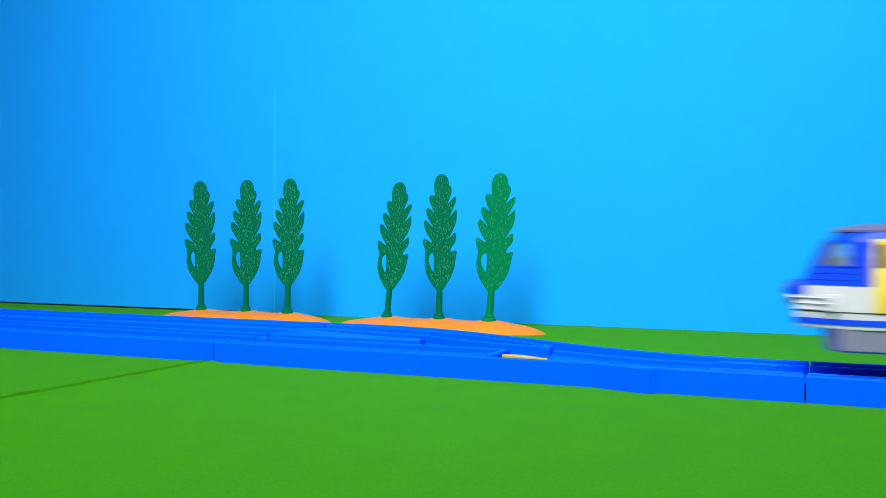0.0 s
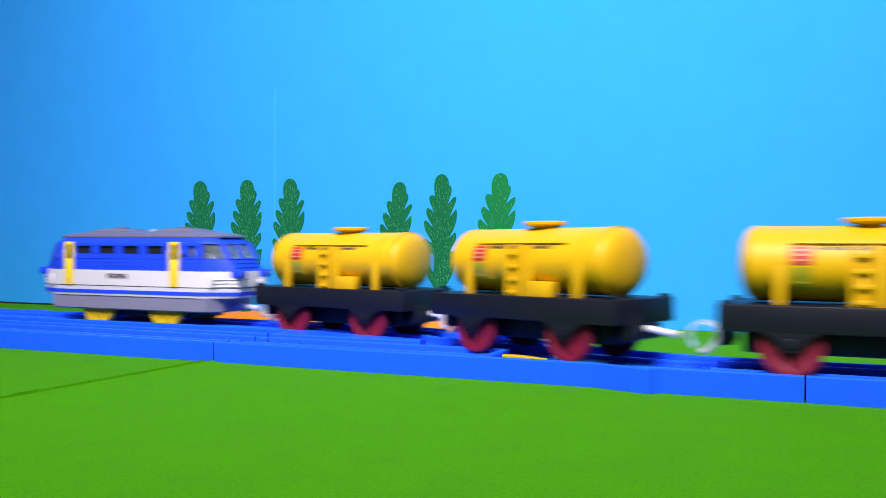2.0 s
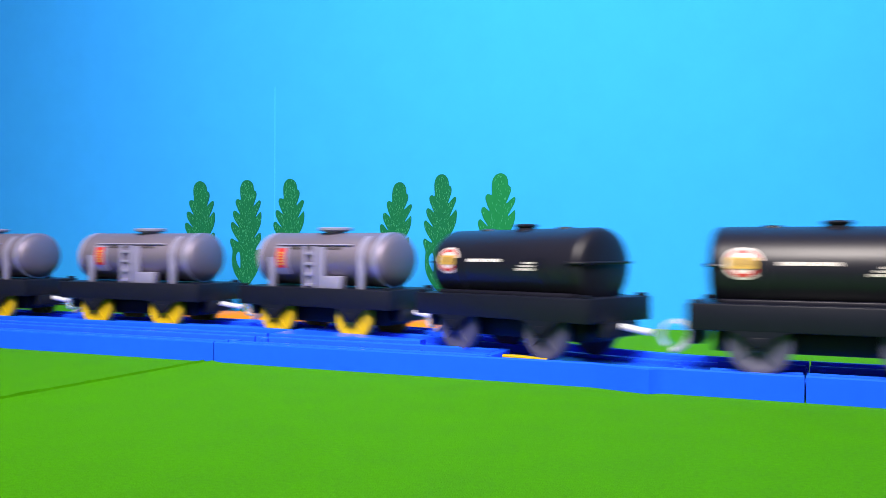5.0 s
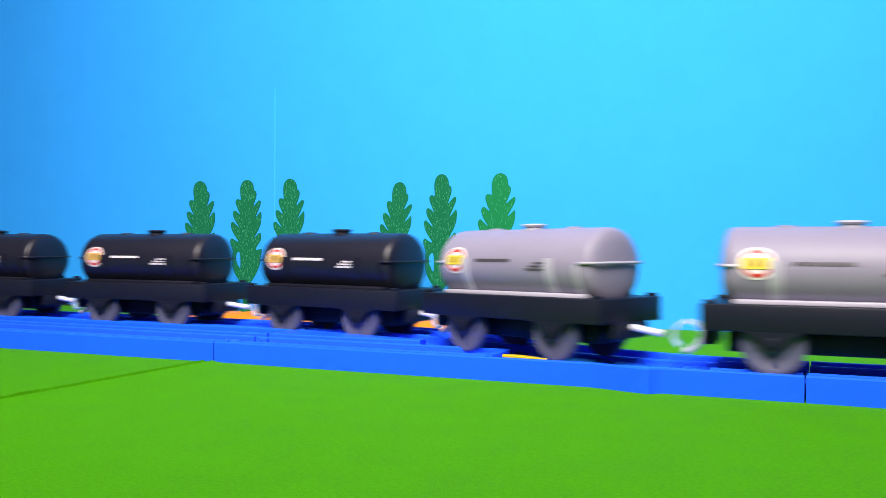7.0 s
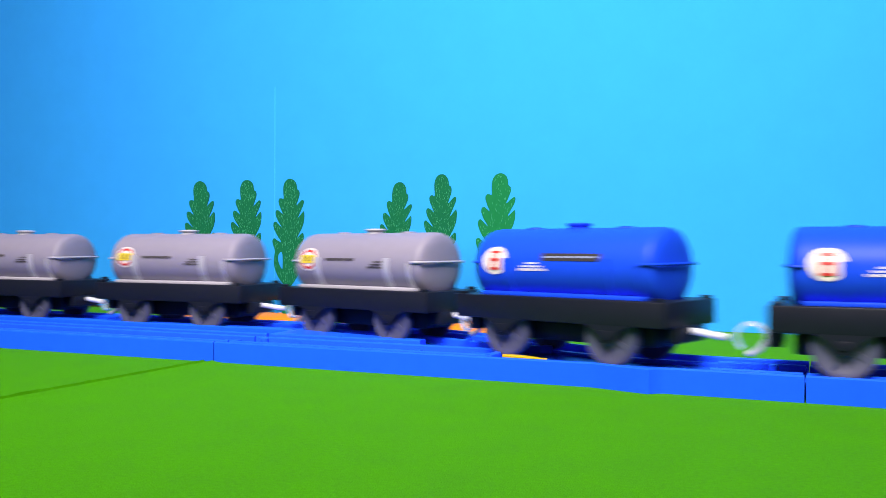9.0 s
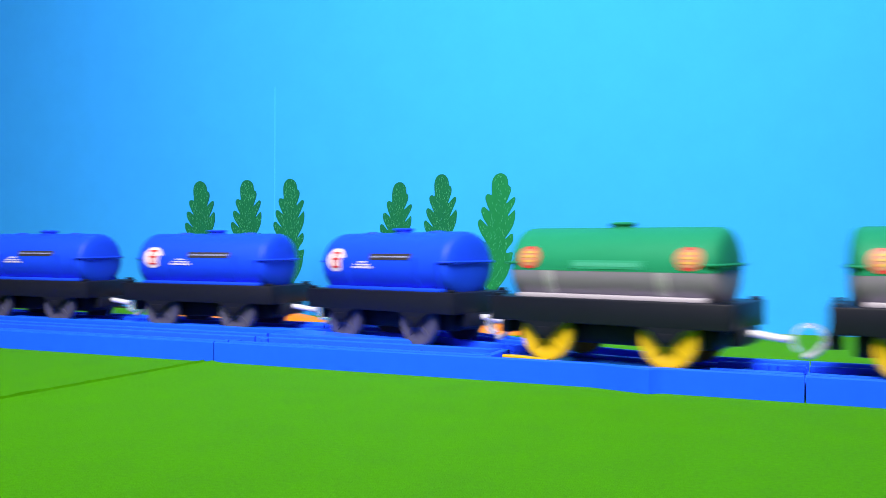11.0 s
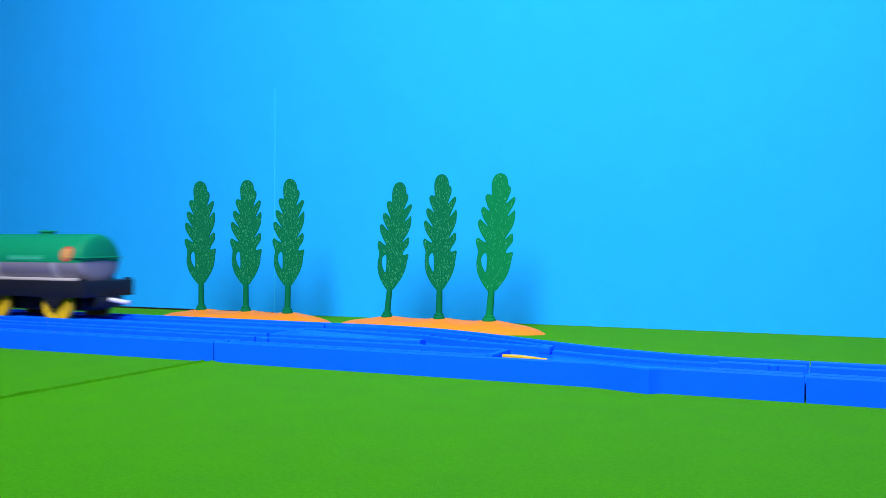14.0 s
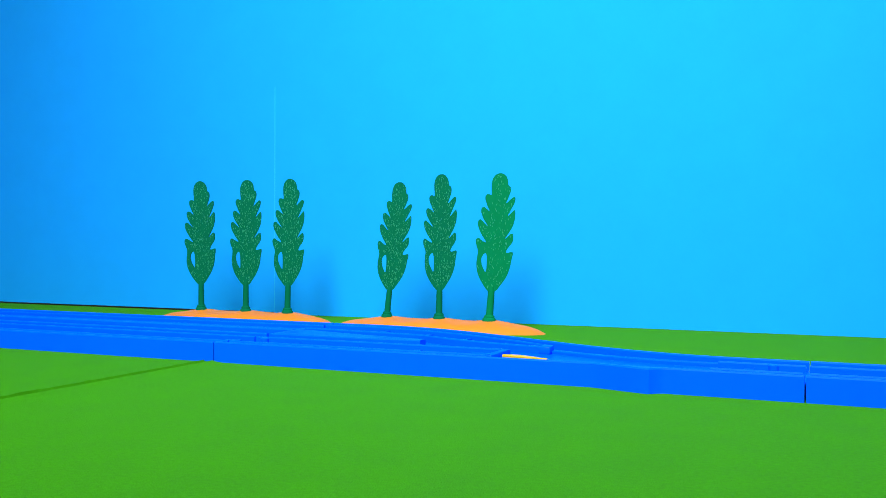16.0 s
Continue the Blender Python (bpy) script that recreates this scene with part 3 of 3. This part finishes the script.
def wagon_a(body, trim, wheel, label, logo):
    """Barrel on saddle legs, with ladder, side box and mushroom hatch."""
    t = thing("tank_wagon", label, "toy wagon", "tank wagons of the train")
    rng = random.Random(3)
    TK.update(zc=39.2, ry=14.6, rz=11.8)
    chassis(t)
    part("tank", tank_shell(bmesh.new(), 33.2, dome=4.6), body, t)
    part("hatch", lathe(bmesh.new(), [(49.0, 5.2), (51.4, 4.6), (51.9, 6.6), (52.3, 7.6), (53.1, 7.7), (53.5, 7.0), (53.6, 5.0)], "z", (0, 0, 0), 32), trim, t)
    for x in (-25.0, 25.5):
        strap(t, x, 3.2, trim, -2.0, 13.0 if x > 0 else 1.0, 0.5)
        for s in (-1, 1):
            y0, y1 = sorted((s * 15.1, s * 12.6))
            part("saddle_leg", box(bmesh.new(), x - 1.6, x + 1.6, y0, y1, 26.7, 39.6, 0.5), trim, t)
    for x in (-32.4, 32.4):
        b = bmesh.new()
        skin(b, [[(x + d, -(TK["ry"] + o) * math.sin(a), TK["zc"] + (TK["rz"] + o) * math.cos(a)) for d, o in ((-1.1, -0.4), (-1.1, 0.22), (1.1, 0.22), (1.1, -0.4))] for a in [2 * math.pi * k / 48 for k in range(49)]], caps=False)
        part("rim", b, trim if logo == "red" else body, t)
    # ladder, its panel and a side box, all standing on the frame
    for x in (-4.6, 0.8):
        part("ladder_rail", box(bmesh.new(), x - 0.8, x + 0.8, -16.2, -14.6, 26.7, 45.2, 0.3), trim, t)
    for z in (28.2, 32.8, 37.4, 42.0):
        part("ladder_rung", box(bmesh.new(), -5.0, 1.0, -16.0, -14.6, z - 0.65, z + 0.65, 0.25), trim, t)
    part("ladder_back", box(bmesh.new(), -5.0, 1.0, -14.5, -13.6, 26.8, 36.0, 0.2), trim, t)
    part("ladder_panel", box(bmesh.new(), 2.0, 6.0, -15.4, -13.4, 26.7, 44.6, 0.4), trim, t)
    part("side_box", box(bmesh.new(), 6.1, 15.6, -16.0, -12.0, 26.7, 32.2, 0.5), trim, t)
    # walkway line under the hatch
    part("walkway", patch(bmesh.new(), -22, 20, 6.9, 7.5, 1.0), trim, t)
    writing(t, -16, 14, 5.6, 1.1, "print_dark", rng)
    board = part("label_board", patch(bmesh.new(), -22.6, -15.0, -7.6, 6.2, 0.7), trim, t)
    if logo == "red":
        part("label", patch(bmesh.new(), -21.6, -16.4, -4.0, 5.2, 0.9), "red", board)
        for s in (-2.2, -0.9, 0.4, 1.7, 3.0):
            part("label_mark", patch(bmesh.new(), -20.2, -17.6, s - 0.38, s + 0.38, 1.05, -1, 1, 2), "print_gold", board)
    else:
        part("label", patch(bmesh.new(), -21.9, -15.9, 0.0, 5.8, 0.9), "red", board)
        for s in (1.3, 3.0, 4.6):
            part("label_mark", patch(bmesh.new(), -21.0, -16.8, s - 0.3, s + 0.3, 1.05, -1, 1, 2), "print_orange", board)
        part("label_lower", patch(bmesh.new(), -21.8, -16.0, -7.0, -0.8, 0.9), "print_olive", board)
        part("label_mark", patch(bmesh.new(), -21.0, -16.8, -6.2, -5.6, 1.05, -1, 1, 2), "print_yellow", board)
    for x in (-21.7, 21.7):
        wheelset(t, x, wheel)
    return t


def wagon_b(body, lower, trim, wheel, label, kind):
    """Smooth barrel with low saddle straps, end rails and a flat hatch."""
    t = thing("tank_wagon", label, "toy wagon", "tank wagons of the train")
    rng = random.Random(7)
    TK.update(zc=37.3, ry=15.0, rz=13.5)
    chassis(t)
    if lower:
        part("tank", tank_shell(bmesh.new(), 35.3, -95, 95, 28, dome=2.7), body, t)
        part("tank_lower", tank_shell(bmesh.new(), 35.25, 95, 265, 28, inset=0.05, dome=2.65), lower, t, "grey lower half")
    else:
        part("tank", tank_shell(bmesh.new(), 35.3, dome=2.7), body, t)
    hm = trim if kind == "grey" else body
    part("hatch", lathe(bmesh.new(), [(49.5, 3.9), (51.4, 3.7), (51.6, 4.2), (52.1, 4.5), (52.6, 4.0), (52.7, 2.6)], "z", (0, 0, 0), 28), hm, t)
    for x in () if kind == "green" else (-19, 19):
        part("vent_cap", lathe(bmesh.new(), [(49.8, 3.4), (51.0, 3.0), (51.3, 2.0)], "z", (x, 0, 0), 18), body, t)
    low = lower and "tank_grey_light" or trim
    for x in (-21.0, 19.5):
        strap(t, x, 3.4, low, -14.5, -1.4 if lower else 3.0, 0.6)
    part("saddle", box(bmesh.new(), -33.5, 33.5, -14.2, 14.2, 26.6, 28.2, 0.4), low, t)
    for s in (-1, 1):
        end = bmesh.new()
        rod(end, [(s * 32.8, -15.2, 38.6), (s * 35.4, -15.3, 38.6), (s * 37.8, -13.0, 38.6), (s * 38.6, -8, 38.6), (s * 38.6, 8, 38.6), (s * 37.8, 13.0, 38.6), (s * 35.4, 15.3, 38.6), (s * 32.8, 15.2, 38.6)], 0.5, 8)
        part("end_rail", end, hm if kind == "grey" else body, t)
    if kind == "green":
        for x in (-28.5, 28.5):
            lab = part("label", disc(bmesh.new(), x, 3.5, 4.2, 0.2), "red", t)
            part("label_face", disc(bmesh.new(), x, 3.5, 3.2, 0.3), "print_tan", lab)
            for s in (2.0, 3.6, 5.2):
                part("label_mark", patch(bmesh.new(), x - 2.2, x + 2.2, s - 0.4, s + 0.4, 0.42, -1, 2, 2), "print_gold", lab)
        part("name_board", patch(bmesh.new(), -12, 13, -0.4, 2.6, 0.14), "tank_green_pale", t)
        writing(t, -11, 12, 1.1, 1.4, "print_pale", rng, 0.24)
    else:
        for sd in (-1, 1):
            part("end_post", patch(bmesh.new(), 30.6, 32.4, -13.5, 0.8, 0.7, sd), trim, t)
        x = -26.5
        lab = part("label", disc(bmesh.new(), x, 2.2, 5.4, 0.2), "print_white", t)
        if kind == "blue":
            for u, s0, s1 in ((-1.6, -2.8, 2.8), (1.6, -2.8, 2.8)):
                part("label_mark", patch(bmesh.new(), x + u - 0.5, x + u + 0.5, 2.2 + s0, 2.2 + s1, 0.32, -1, 1, 3), "red", lab)
            for s in (-3.2, 0.2, 3.2):
                part("label_mark", patch(bmesh.new(), x - 2.4, x + 2.4, 2.2 + s - 0.45, 2.2 + s + 0.45, 0.36, -1, 1, 2), "red", lab)
        else:
            part("label_ring", disc(bmesh.new(), x, 2.2, 4.6, 0.32, r0=3.5), "red", lab)
            part("label_mark", patch(bmesh.new(), x - 4.6, x + 4.2, 0.4, 4.0, 0.42, -1, 4, 3), "print_gold" if kind == "black" else "print_yellow", lab)
            for u in (-2.6, -0.4, 1.8):
                part("label_bar", patch(bmesh.new(), x + u - 0.35, x + u + 0.35, 1.2, 3.4, 0.52, -1, 1, 2), "print_dark", lab)
        dark = {"grey": "print_dark", "black": "print_white", "blue": "print_dark"}[kind]
        u0 = {"grey": -16, "black": -16, "blue": -5}[kind]
        if kind == "blue":
            part("name_board", patch(bmesh.new(), u0 - 1, u0 + 23, 2.2, 5.0, 0.15), "print_dark", t)
            writing(t, u0, u0 + 22, 3.6, 0.7, "print_soft", rng, 0.26)
            a, pale = -16, "print_white"
        else:
            writing(t, u0, u0 + 17, 2.2, 1.2, dark, rng)
            a, pale = 9, dark
        writing(t, a + 3.5, a + 8.5, 1.3, 0.7, pale, rng, word=1.0)
        writing(t, a + 1.5, a + 10.5, 0.1, 0.7, pale, rng, word=1.0)
        writing(t, a, a + 12, -1.1, 0.9, pale, rng, word=1.2)
    for x in (-21.7, 21.7):
        wheelset(t, x, wheel)
    return t


# ---- locomotive ----
def loco():
    t = thing("locomotive", "blue and white toy locomotive with yellow doors and grey roof", "toy locomotive")

    CREASE = 40.5                         # where the sides turn in towards the slanted cab fronts

    def hull(bm, levels):
        """Rings of a rounded plan at heights: (z, half length, half width, nose)."""
        rings = []
        for z, hl, hw, nose in levels:
            hl += 2.0
            if 20.3 < z < 48.5 and hl > 50 or 45 < z < 48.5:
                nose = hl - CREASE
            quarter = []
            for k in range(9):
                u = k / 8
                quarter.append((hl - nose * u - (0.5 if k == 0 else 0), hw * (0.56 + 0.44 * u ** 0.85)))
            pts = quarter + [(-x, y) for x, y in quarter[::-1]] + [(-x, -y) for x, y in quarter] + [(x, -y) for x, y in quarter[::-1]]
            rings.append([(x, y, z) for x, y in pts])
        return skin(bm, rings)
    part("skirt", hull(bmesh.new(), [(13.6, 46.0, 16.8, 5), (14.2, 46.6, 17.4, 5), (20.0, 47.2, 17.6, 5), (20.5, 47.4, 17.6, 5)]), "loco_grey", t, "grey lower skirt")
    part("lower_body", hull(bmesh.new(), [(20.4, 53.4, 18.0, 10), (20.9, 54.0, 18.2, 10), (27, 54.4, 18.2, 10), (33.0, 53.6, 18.2, 10)]), "white", t, "white lower body")
    part("stripe", hull(bmesh.new(), [(21.6, 54.3, 18.45, 10), (23.3, 54.5, 18.45, 10)]), "loco_blue", t, "thin blue stripe")
    part("groove_line", hull(bmesh.new(), [(25.2, 54.5, 18.32, 10), (25.5, 54.5, 18.32, 10)]), "print_dark", t)
    # upper body: ribbed belt, window band of walls, posts and panes, cornice
    part("belt", hull(bmesh.new(), [(33.0, 53.4, 18.2, 10), (37, 51.4, 18.2, 10), (39.0, 50.2, 18.1, 10)]), "loco_blue", t, "blue ribbed belt")
    part("cornice", hull(bmesh.new(), [(45.8, 46.0, 17.6, 10), (47.0, 45.0, 17.2, 10), (49.0, 43.4, 16.4, 10)]), "loco_blue", t)
    part("engine_room", box(bmesh.new(), -31, 29, -13.5, 13.5, 38.8, 46.0, 0.5), "print_dark", t)
    for x in (-41, 40):
        part("cab_seat", box(bmesh.new(), x - 5.0, x + 5.0, -10, 10, 38.8, 41.6, 0.8), "cabin", t)
        part("cab_wall", box(bmesh.new(), x - 7.0, x - 5.0, -12, 12, 38.8, 45.9), "print_dark", t)
    posts = [(-41.0, -30.0), (-20.4, -16.2), (-6.6, -2.4), (7.2, 11.4), (21.0, 24.2), (30.2, 34.0), (38.4, 40.6)]
    for s in (-1, 1):
        y0, y1 = sorted((s * 15.8, s * 17.9))
        for z0, z1 in ((38.9, 41.0), (44.8, 45.9)):
            part("window_wall", box(bmesh.new(), -40.8, 33.0 if z0 < 40 else 40.6, y0, y1, z0, z1), "loco_blue", t)
        part("window_wall", box(bmesh.new(), 33.0, 40.6, y0, y1, 38.9, 39.8), "loco_blue", t)
        for a, b in posts:
            part("window_post", box(bmesh.new(), a, b, y0, y1, 40.9 if a < 30 else 39.7, 44.9), "loco_blue", t)
        for a, b in ((-30.0, -20.4), (-16.2, -6.6), (-2.4, 7.2), (11.4, 21.0)):
            part("window_pane", box(bmesh.new(), a - 0.2, b + 0.2, *sorted((s * 16.3, s * 16.9)), 41.0, 45.0), "window_dark", t)
        part("window_pane", box(bmesh.new(), 33.8, 38.6, *sorted((s * 16.3, s * 16.7)), 39.8, 45.0), "glass", t)
    # slanted cab fronts: two corner screens and a front screen between round posts
    for e in (-1, 1):
        low, high = 52.0, 48.0
        for s in (-1, 1):
            for (x0, y0), (x1, y1), r in (((CREASE, 17.2), (CREASE, 16.9), 1.3), ((low - 0.9, 10.6), (high - 0.9, 10.2), 1.3)):
                b = bmesh.new()
                rod(b, [(e * x0, s * y0, 38.6), (e * x1, s * y1, 46.2)], r, 10)
                part("screen_post", b, "loco_blue", t)
            b = bmesh.new()
            skin(b, [[(e * (CREASE - d), s * (16.9 - d), 39), (e * (CREASE - d), s * (16.7 - d), 45.9), (e * (high - 0.9 - d), s * (10.1 - d), 45.9), (e * (low - 0.9 - d), s * (10.5 - d), 39)] for d in (0.0, 0.4)])
            part("corner_screen", b, "glass", t)
        b = bmesh.new()
        skin(b, [[(e * (low - 1.0 - d), -10, 39), (e * (high - 1.0 - d), -10, 45.9), (e * (high - 1.0 - d), 10, 45.9), (e * (low - 1.0 - d), 10, 39)] for d in (0.0, 0.4)])
        part("front_screen", b, "glass", t)
        b = bmesh.new()
        rod(b, [(e * (low - 0.8), 0, 38.6), (e * (high - 0.8), 0, 46.2)], 0.8, 8)
        part("screen_post", b, "loco_blue", t)
    for z, hl in ((34.8, 52.8), (36.7, 51.8), (38.6, 50.8)):
        part("rib", hull(bmesh.new(), [(z, hl, 18.3, 10), (z + 0.3, hl - 0.2, 18.3, 10)]), "loco_blue", t)
    part("roof", hull(bmesh.new(), [(48.9, 44.6, 16.6, 11), (49.5, 44.6, 16.6, 11), (50.6, 42, 15.2, 11), (51.3, 37, 11.5, 10), (51.6, 33, 8, 8)]), "roof_grey", t, "grey rounded roof")
    for x in (-17.5, 19.5):
        b = bmesh.new()
        skin(b, [[(x - a, -w, z), (x + a, -w, z), (x + a, w, z), (x - a, w, z)] for z, a, w in ((50.2, 14.5, 9.5), (51.8, 12.0, 9.0), (53.2, 6.0, 7.6), (53.4, 5.4, 7.0))])
        part("roof_housing", b, "roof_grey", t)
        part("roof_fan", lathe(bmesh.new(), [(53.2, 3.2), (54.0, 3.2), (54.2, 2.6)], "z", (x, 0, 0), 18), "roof_grey", t)
    part("roof_horn", lathe(bmesh.new(), [(51, 1.6), (52.6, 1.6), (53.0, 1.1)], "z", (1.0, 0, 0), 12), "hook", t)
    for s, x in itertools.product((-1, 1), (-33.4, 27.3)):
        y = s * 18.3
        d = part("door", box(bmesh.new(), x - 2.4, x + 2.4, *sorted((y, y + s * 0.6)), 25.4, 38.4, 0.3), "door_yellow", t, "yellow door with a tall window")
        for u in (-1.9, 1.9):
            part("door_stile", box(bmesh.new(), x + u - 0.6, x + u + 0.6, *sorted((y - s * 0.4, y + s * 0.6)), 38.2, 45.6, 0.2), "door_yellow", d)
        part("door_head", box(bmesh.new(), x - 2.5, x + 2.5, *sorted((y - s * 0.4, y + s * 0.6)), 45.2, 46.8, 0.2), "door_yellow", d)
        for u in (-3.1, 3.1):
            part("handrail", box(bmesh.new(), x + u - 0.14, x + u + 0.14, *sorted((y, y + s * 0.5)), 31, 43, 0.15), "white", d)
        part("door_pane", box(bmesh.new(), x - 1.6, x + 1.6, *sorted((s * 17.6, s * 18.35)), 38.4, 45.3), "window_dark", d)
    # number that cannot be read
    b = bmesh.new()
    for k in range(6):
        box(b, -10.6 + k * 2.0, -9.4 + k * 2.0, -18.6, -18.1, 29.2, 31.3)
    part("lettering", b, "print_dark", t)
    for s in (-1, 1):
        for y in (-9.8, 9.8):
            lamp = part("headlight", box(bmesh.new(), *sorted((s * 53.0, s * 58.4)), y - 2.6, y + 2.6, 30.2, 33.8, 0.6), "loco_blue", t)
            part("lens", lathe(bmesh.new(), [(s * 58.2, 1.4), (s * 59.0, 1.2), (s * 59.2, 0.5)], "x", (0, y, 32.0), 14), "glass", lamp)
        for y in (-6.5, 6.5):
            part("bumper", lathe(bmesh.new(), [(s * 54.5, 1.0), (s * 57.4, 1.0), (s * 57.6, 1.9), (s * 58.2, 1.8)], "x", (0, y, 28.0), 14), "white", t)
        for y in (-1, 1):
            part("corner_step", box(bmesh.new(), *sorted((s * 45.0, s * 47.0)), *sorted((y * 15.2, y * 17.6)), 25.4, 30.6, 0.3), "white", t)
            for z in (25.9, 27.6, 29.3):
                b = bmesh.new()
                rod(b, [(s * 46.0, y * 16.6, z), (s * 55.6, y * 10.9, z)], 0.24, 6)
                part("nose_rail", b, "white", t)
    part("motor_box", box(bmesh.new(), -30, 34, -10, 10, 10.5, 14.0, 0.8), "print_dark", t)
    couplers(t, 51, -51, 15.2, False)
    for x in (-21.0, 21.0):
        wheelset(t, x, "wheel_yellow", r=9.5)
    return t


engine = loco()
for piece in engine.children_recursive:
    if not piece.name.startswith(("wheel", "coupler")):
        piece.data.transform(Matrix.Diagonal((1.08, 1, 1, 1)))
yellow1 = wagon_a("yellow", "yellow", "wheel_red", "yellow tank wagon with dark red wheels on black frame", "olive")
silver1 = wagon_a("silver", "silver_light", "wheel_yellow", "silver tank wagon with yellow wheels on black frame", "red")
black1 = wagon_b("tank_black", None, "tank_black", "wheel_grey", "black tank wagon with round label and grey wheels", "black")
grey1 = wagon_b("tank_grey", None, "tank_grey_light", "wheel_grey", "light grey tank wagon with round label and grey wheels", "grey")
blue1 = wagon_b("tank_blue", None, "tank_blue", "wheel_grey", "blue tank wagon with white round label and grey wheels", "blue")
green1 = wagon_b("tank_green", "tank_grey", "tank_grey_light", "wheel_yellow", "green over grey tank wagon with yellow wheels", "green")
wagons = []
for first in (yellow1, silver1, black1, grey1, blue1, green1):
    wagons += [first, copy_thing(first, Matrix()), copy_thing(first, Matrix())]


# ---- the train's run ----
PITCH, LEAD = 0.10924, 0.1177              # from wagon to wagon, from engine to first wagon
RUN = ((0.0, 0.1630), (0.4, 0.0808), (0.8, 0.0068), (1.2, -0.0664), (1.6, -0.1403), (2.0, -0.2128), (2.4, -0.2843), (2.8, -0.3580), (3.2, -0.4344), (3.6, -0.5130), (4.0, -0.5907), (4.4, -0.6610),
       (4.8, -0.7329), (5.2, -0.8022), (6.2, -0.9661), (7.3, -1.1385), (7.8, -1.2163), (8.3, -1.2942), (8.7, -1.3544), (9.8, -1.5209), (10.8, -1.6773), (11.2, -1.7440), (11.6, -1.8115), (12.0, -1.8790),
       (12.4, -1.9463), (12.8, -2.0160), (13.2, -2.0918), (13.6, -2.1737), (14.0, -2.2578), (14.4, -2.3418), (15.2, -2.5089), (16.0, -2.6772))


def run_at(t):
    ts, ss = [r[0] for r in RUN], [r[1] for r in RUN]
    k = min(max(sum(1 for x in ts if x <= t) - 1, 0), len(ts) - 2)

    def slope(i):
        a, b = max(i - 1, 0), min(i + 1, len(ts) - 1)
        return (ss[b] - ss[a]) / (ts[b] - ts[a])
    d = ts[k + 1] - ts[k]
    u = (t - ts[k]) / d
    h = (2 * u ** 3 - 3 * u * u + 1, u ** 3 - 2 * u * u + u, -2 * u ** 3 + 3 * u * u, u ** 3 - u * u)
    return h[0] * ss[k] + h[1] * d * slope(k) + h[2] * ss[k + 1] + h[3] * d * slope(k + 1)


def on_line(s, base):
    """The pose of a vehicle whose axles stand on the line, base apart."""
    xa, xb = np.interp(s - base / 2, LS, LX), np.interp(s + base / 2, LS, LX)
    ya, yb = np.interp(xa, LX, LY), np.interp(xb, LX, LY)
    za, zb = rise(xa), rise(xb)
    return pose((xa + xb) / 2, (ya + yb) / 2, (za + zb) / 2, 0, -math.degrees(math.atan2(zb - za, base)), math.degrees(math.atan2(yb - ya, xb - xa)))


def motions():
    times = [k * 0.1 for k in range(161)]
    runs = [run_at(t) for t in times]
    # turning of the wheels, in steps of less than a quarter turn
    spin = [(t, run_at(t)) for t in np.linspace(0, 16, 257)]
    for i, car in enumerate([engine] + wagons):
        off = -LEAD if i == 0 else (i - 1) * PITCH
        base = 0.0420 if i == 0 else 0.0434
        walk(car, [(t, on_line(s + off, base)) for t, s in zip(times, runs)])
        for ax in [c for c in car.children if c.name.startswith("wheelset")]:
            place, r = ax.location.copy(), 0.0095
            walk(ax, [(t, Matrix.Translation(place) @ Matrix.Rotation((s - runs[0]) / r, 4, "Y")) for t, s in spin])


# ---- studio lamp over the viewer, on a stand ----
def studio_lamp():
    t = thing("studio_lamp", "black softbox lamp on a stand beside the play mat", "studio lamp")
    turn = look(LAMP_AT, LAMP_TO)
    b = bmesh.new()
    skin(b, [[(-w, -w, z), (w, -w, z), (w, w, z), (-w, w, z)] for z, w in ((4, 232), (4, 240), (30, 240), (140, 75), (150, 55))], caps=False)
    part("hood", b, "black", t, at=turn)
    part("lamp_head", lathe(bmesh.new(), [(130, 50), (230, 50), (240, 40)], "z", n=24), "black", t, at=turn)
    foot = turn @ Vector((0, 0, 0.2))
    part("stand", lathe(bmesh.new(), [(-6, 10), (foot.z * 1000, 10)], "z", (foot.x * 1000, foot.y * 1000 - 70, 0), 14), "black", t)
    return t


studio_lamp()

# glowing panel added out of view, as the body of the ceiling fill
ceiling_fill = thing("ceiling_fill", "square white fill panel added on the ceiling, with glowing diffuser", "ceiling lamp")
part("frame", box(bmesh.new(), -1050, 50, -1650, -550, 2380, 2400, 2), "lamp_frame", ceiling_fill)
part("diffuser", box(bmesh.new(), -1020, 20, -1620, -580, 2372, 2381, 2), "glow", ceiling_fill)

motions()
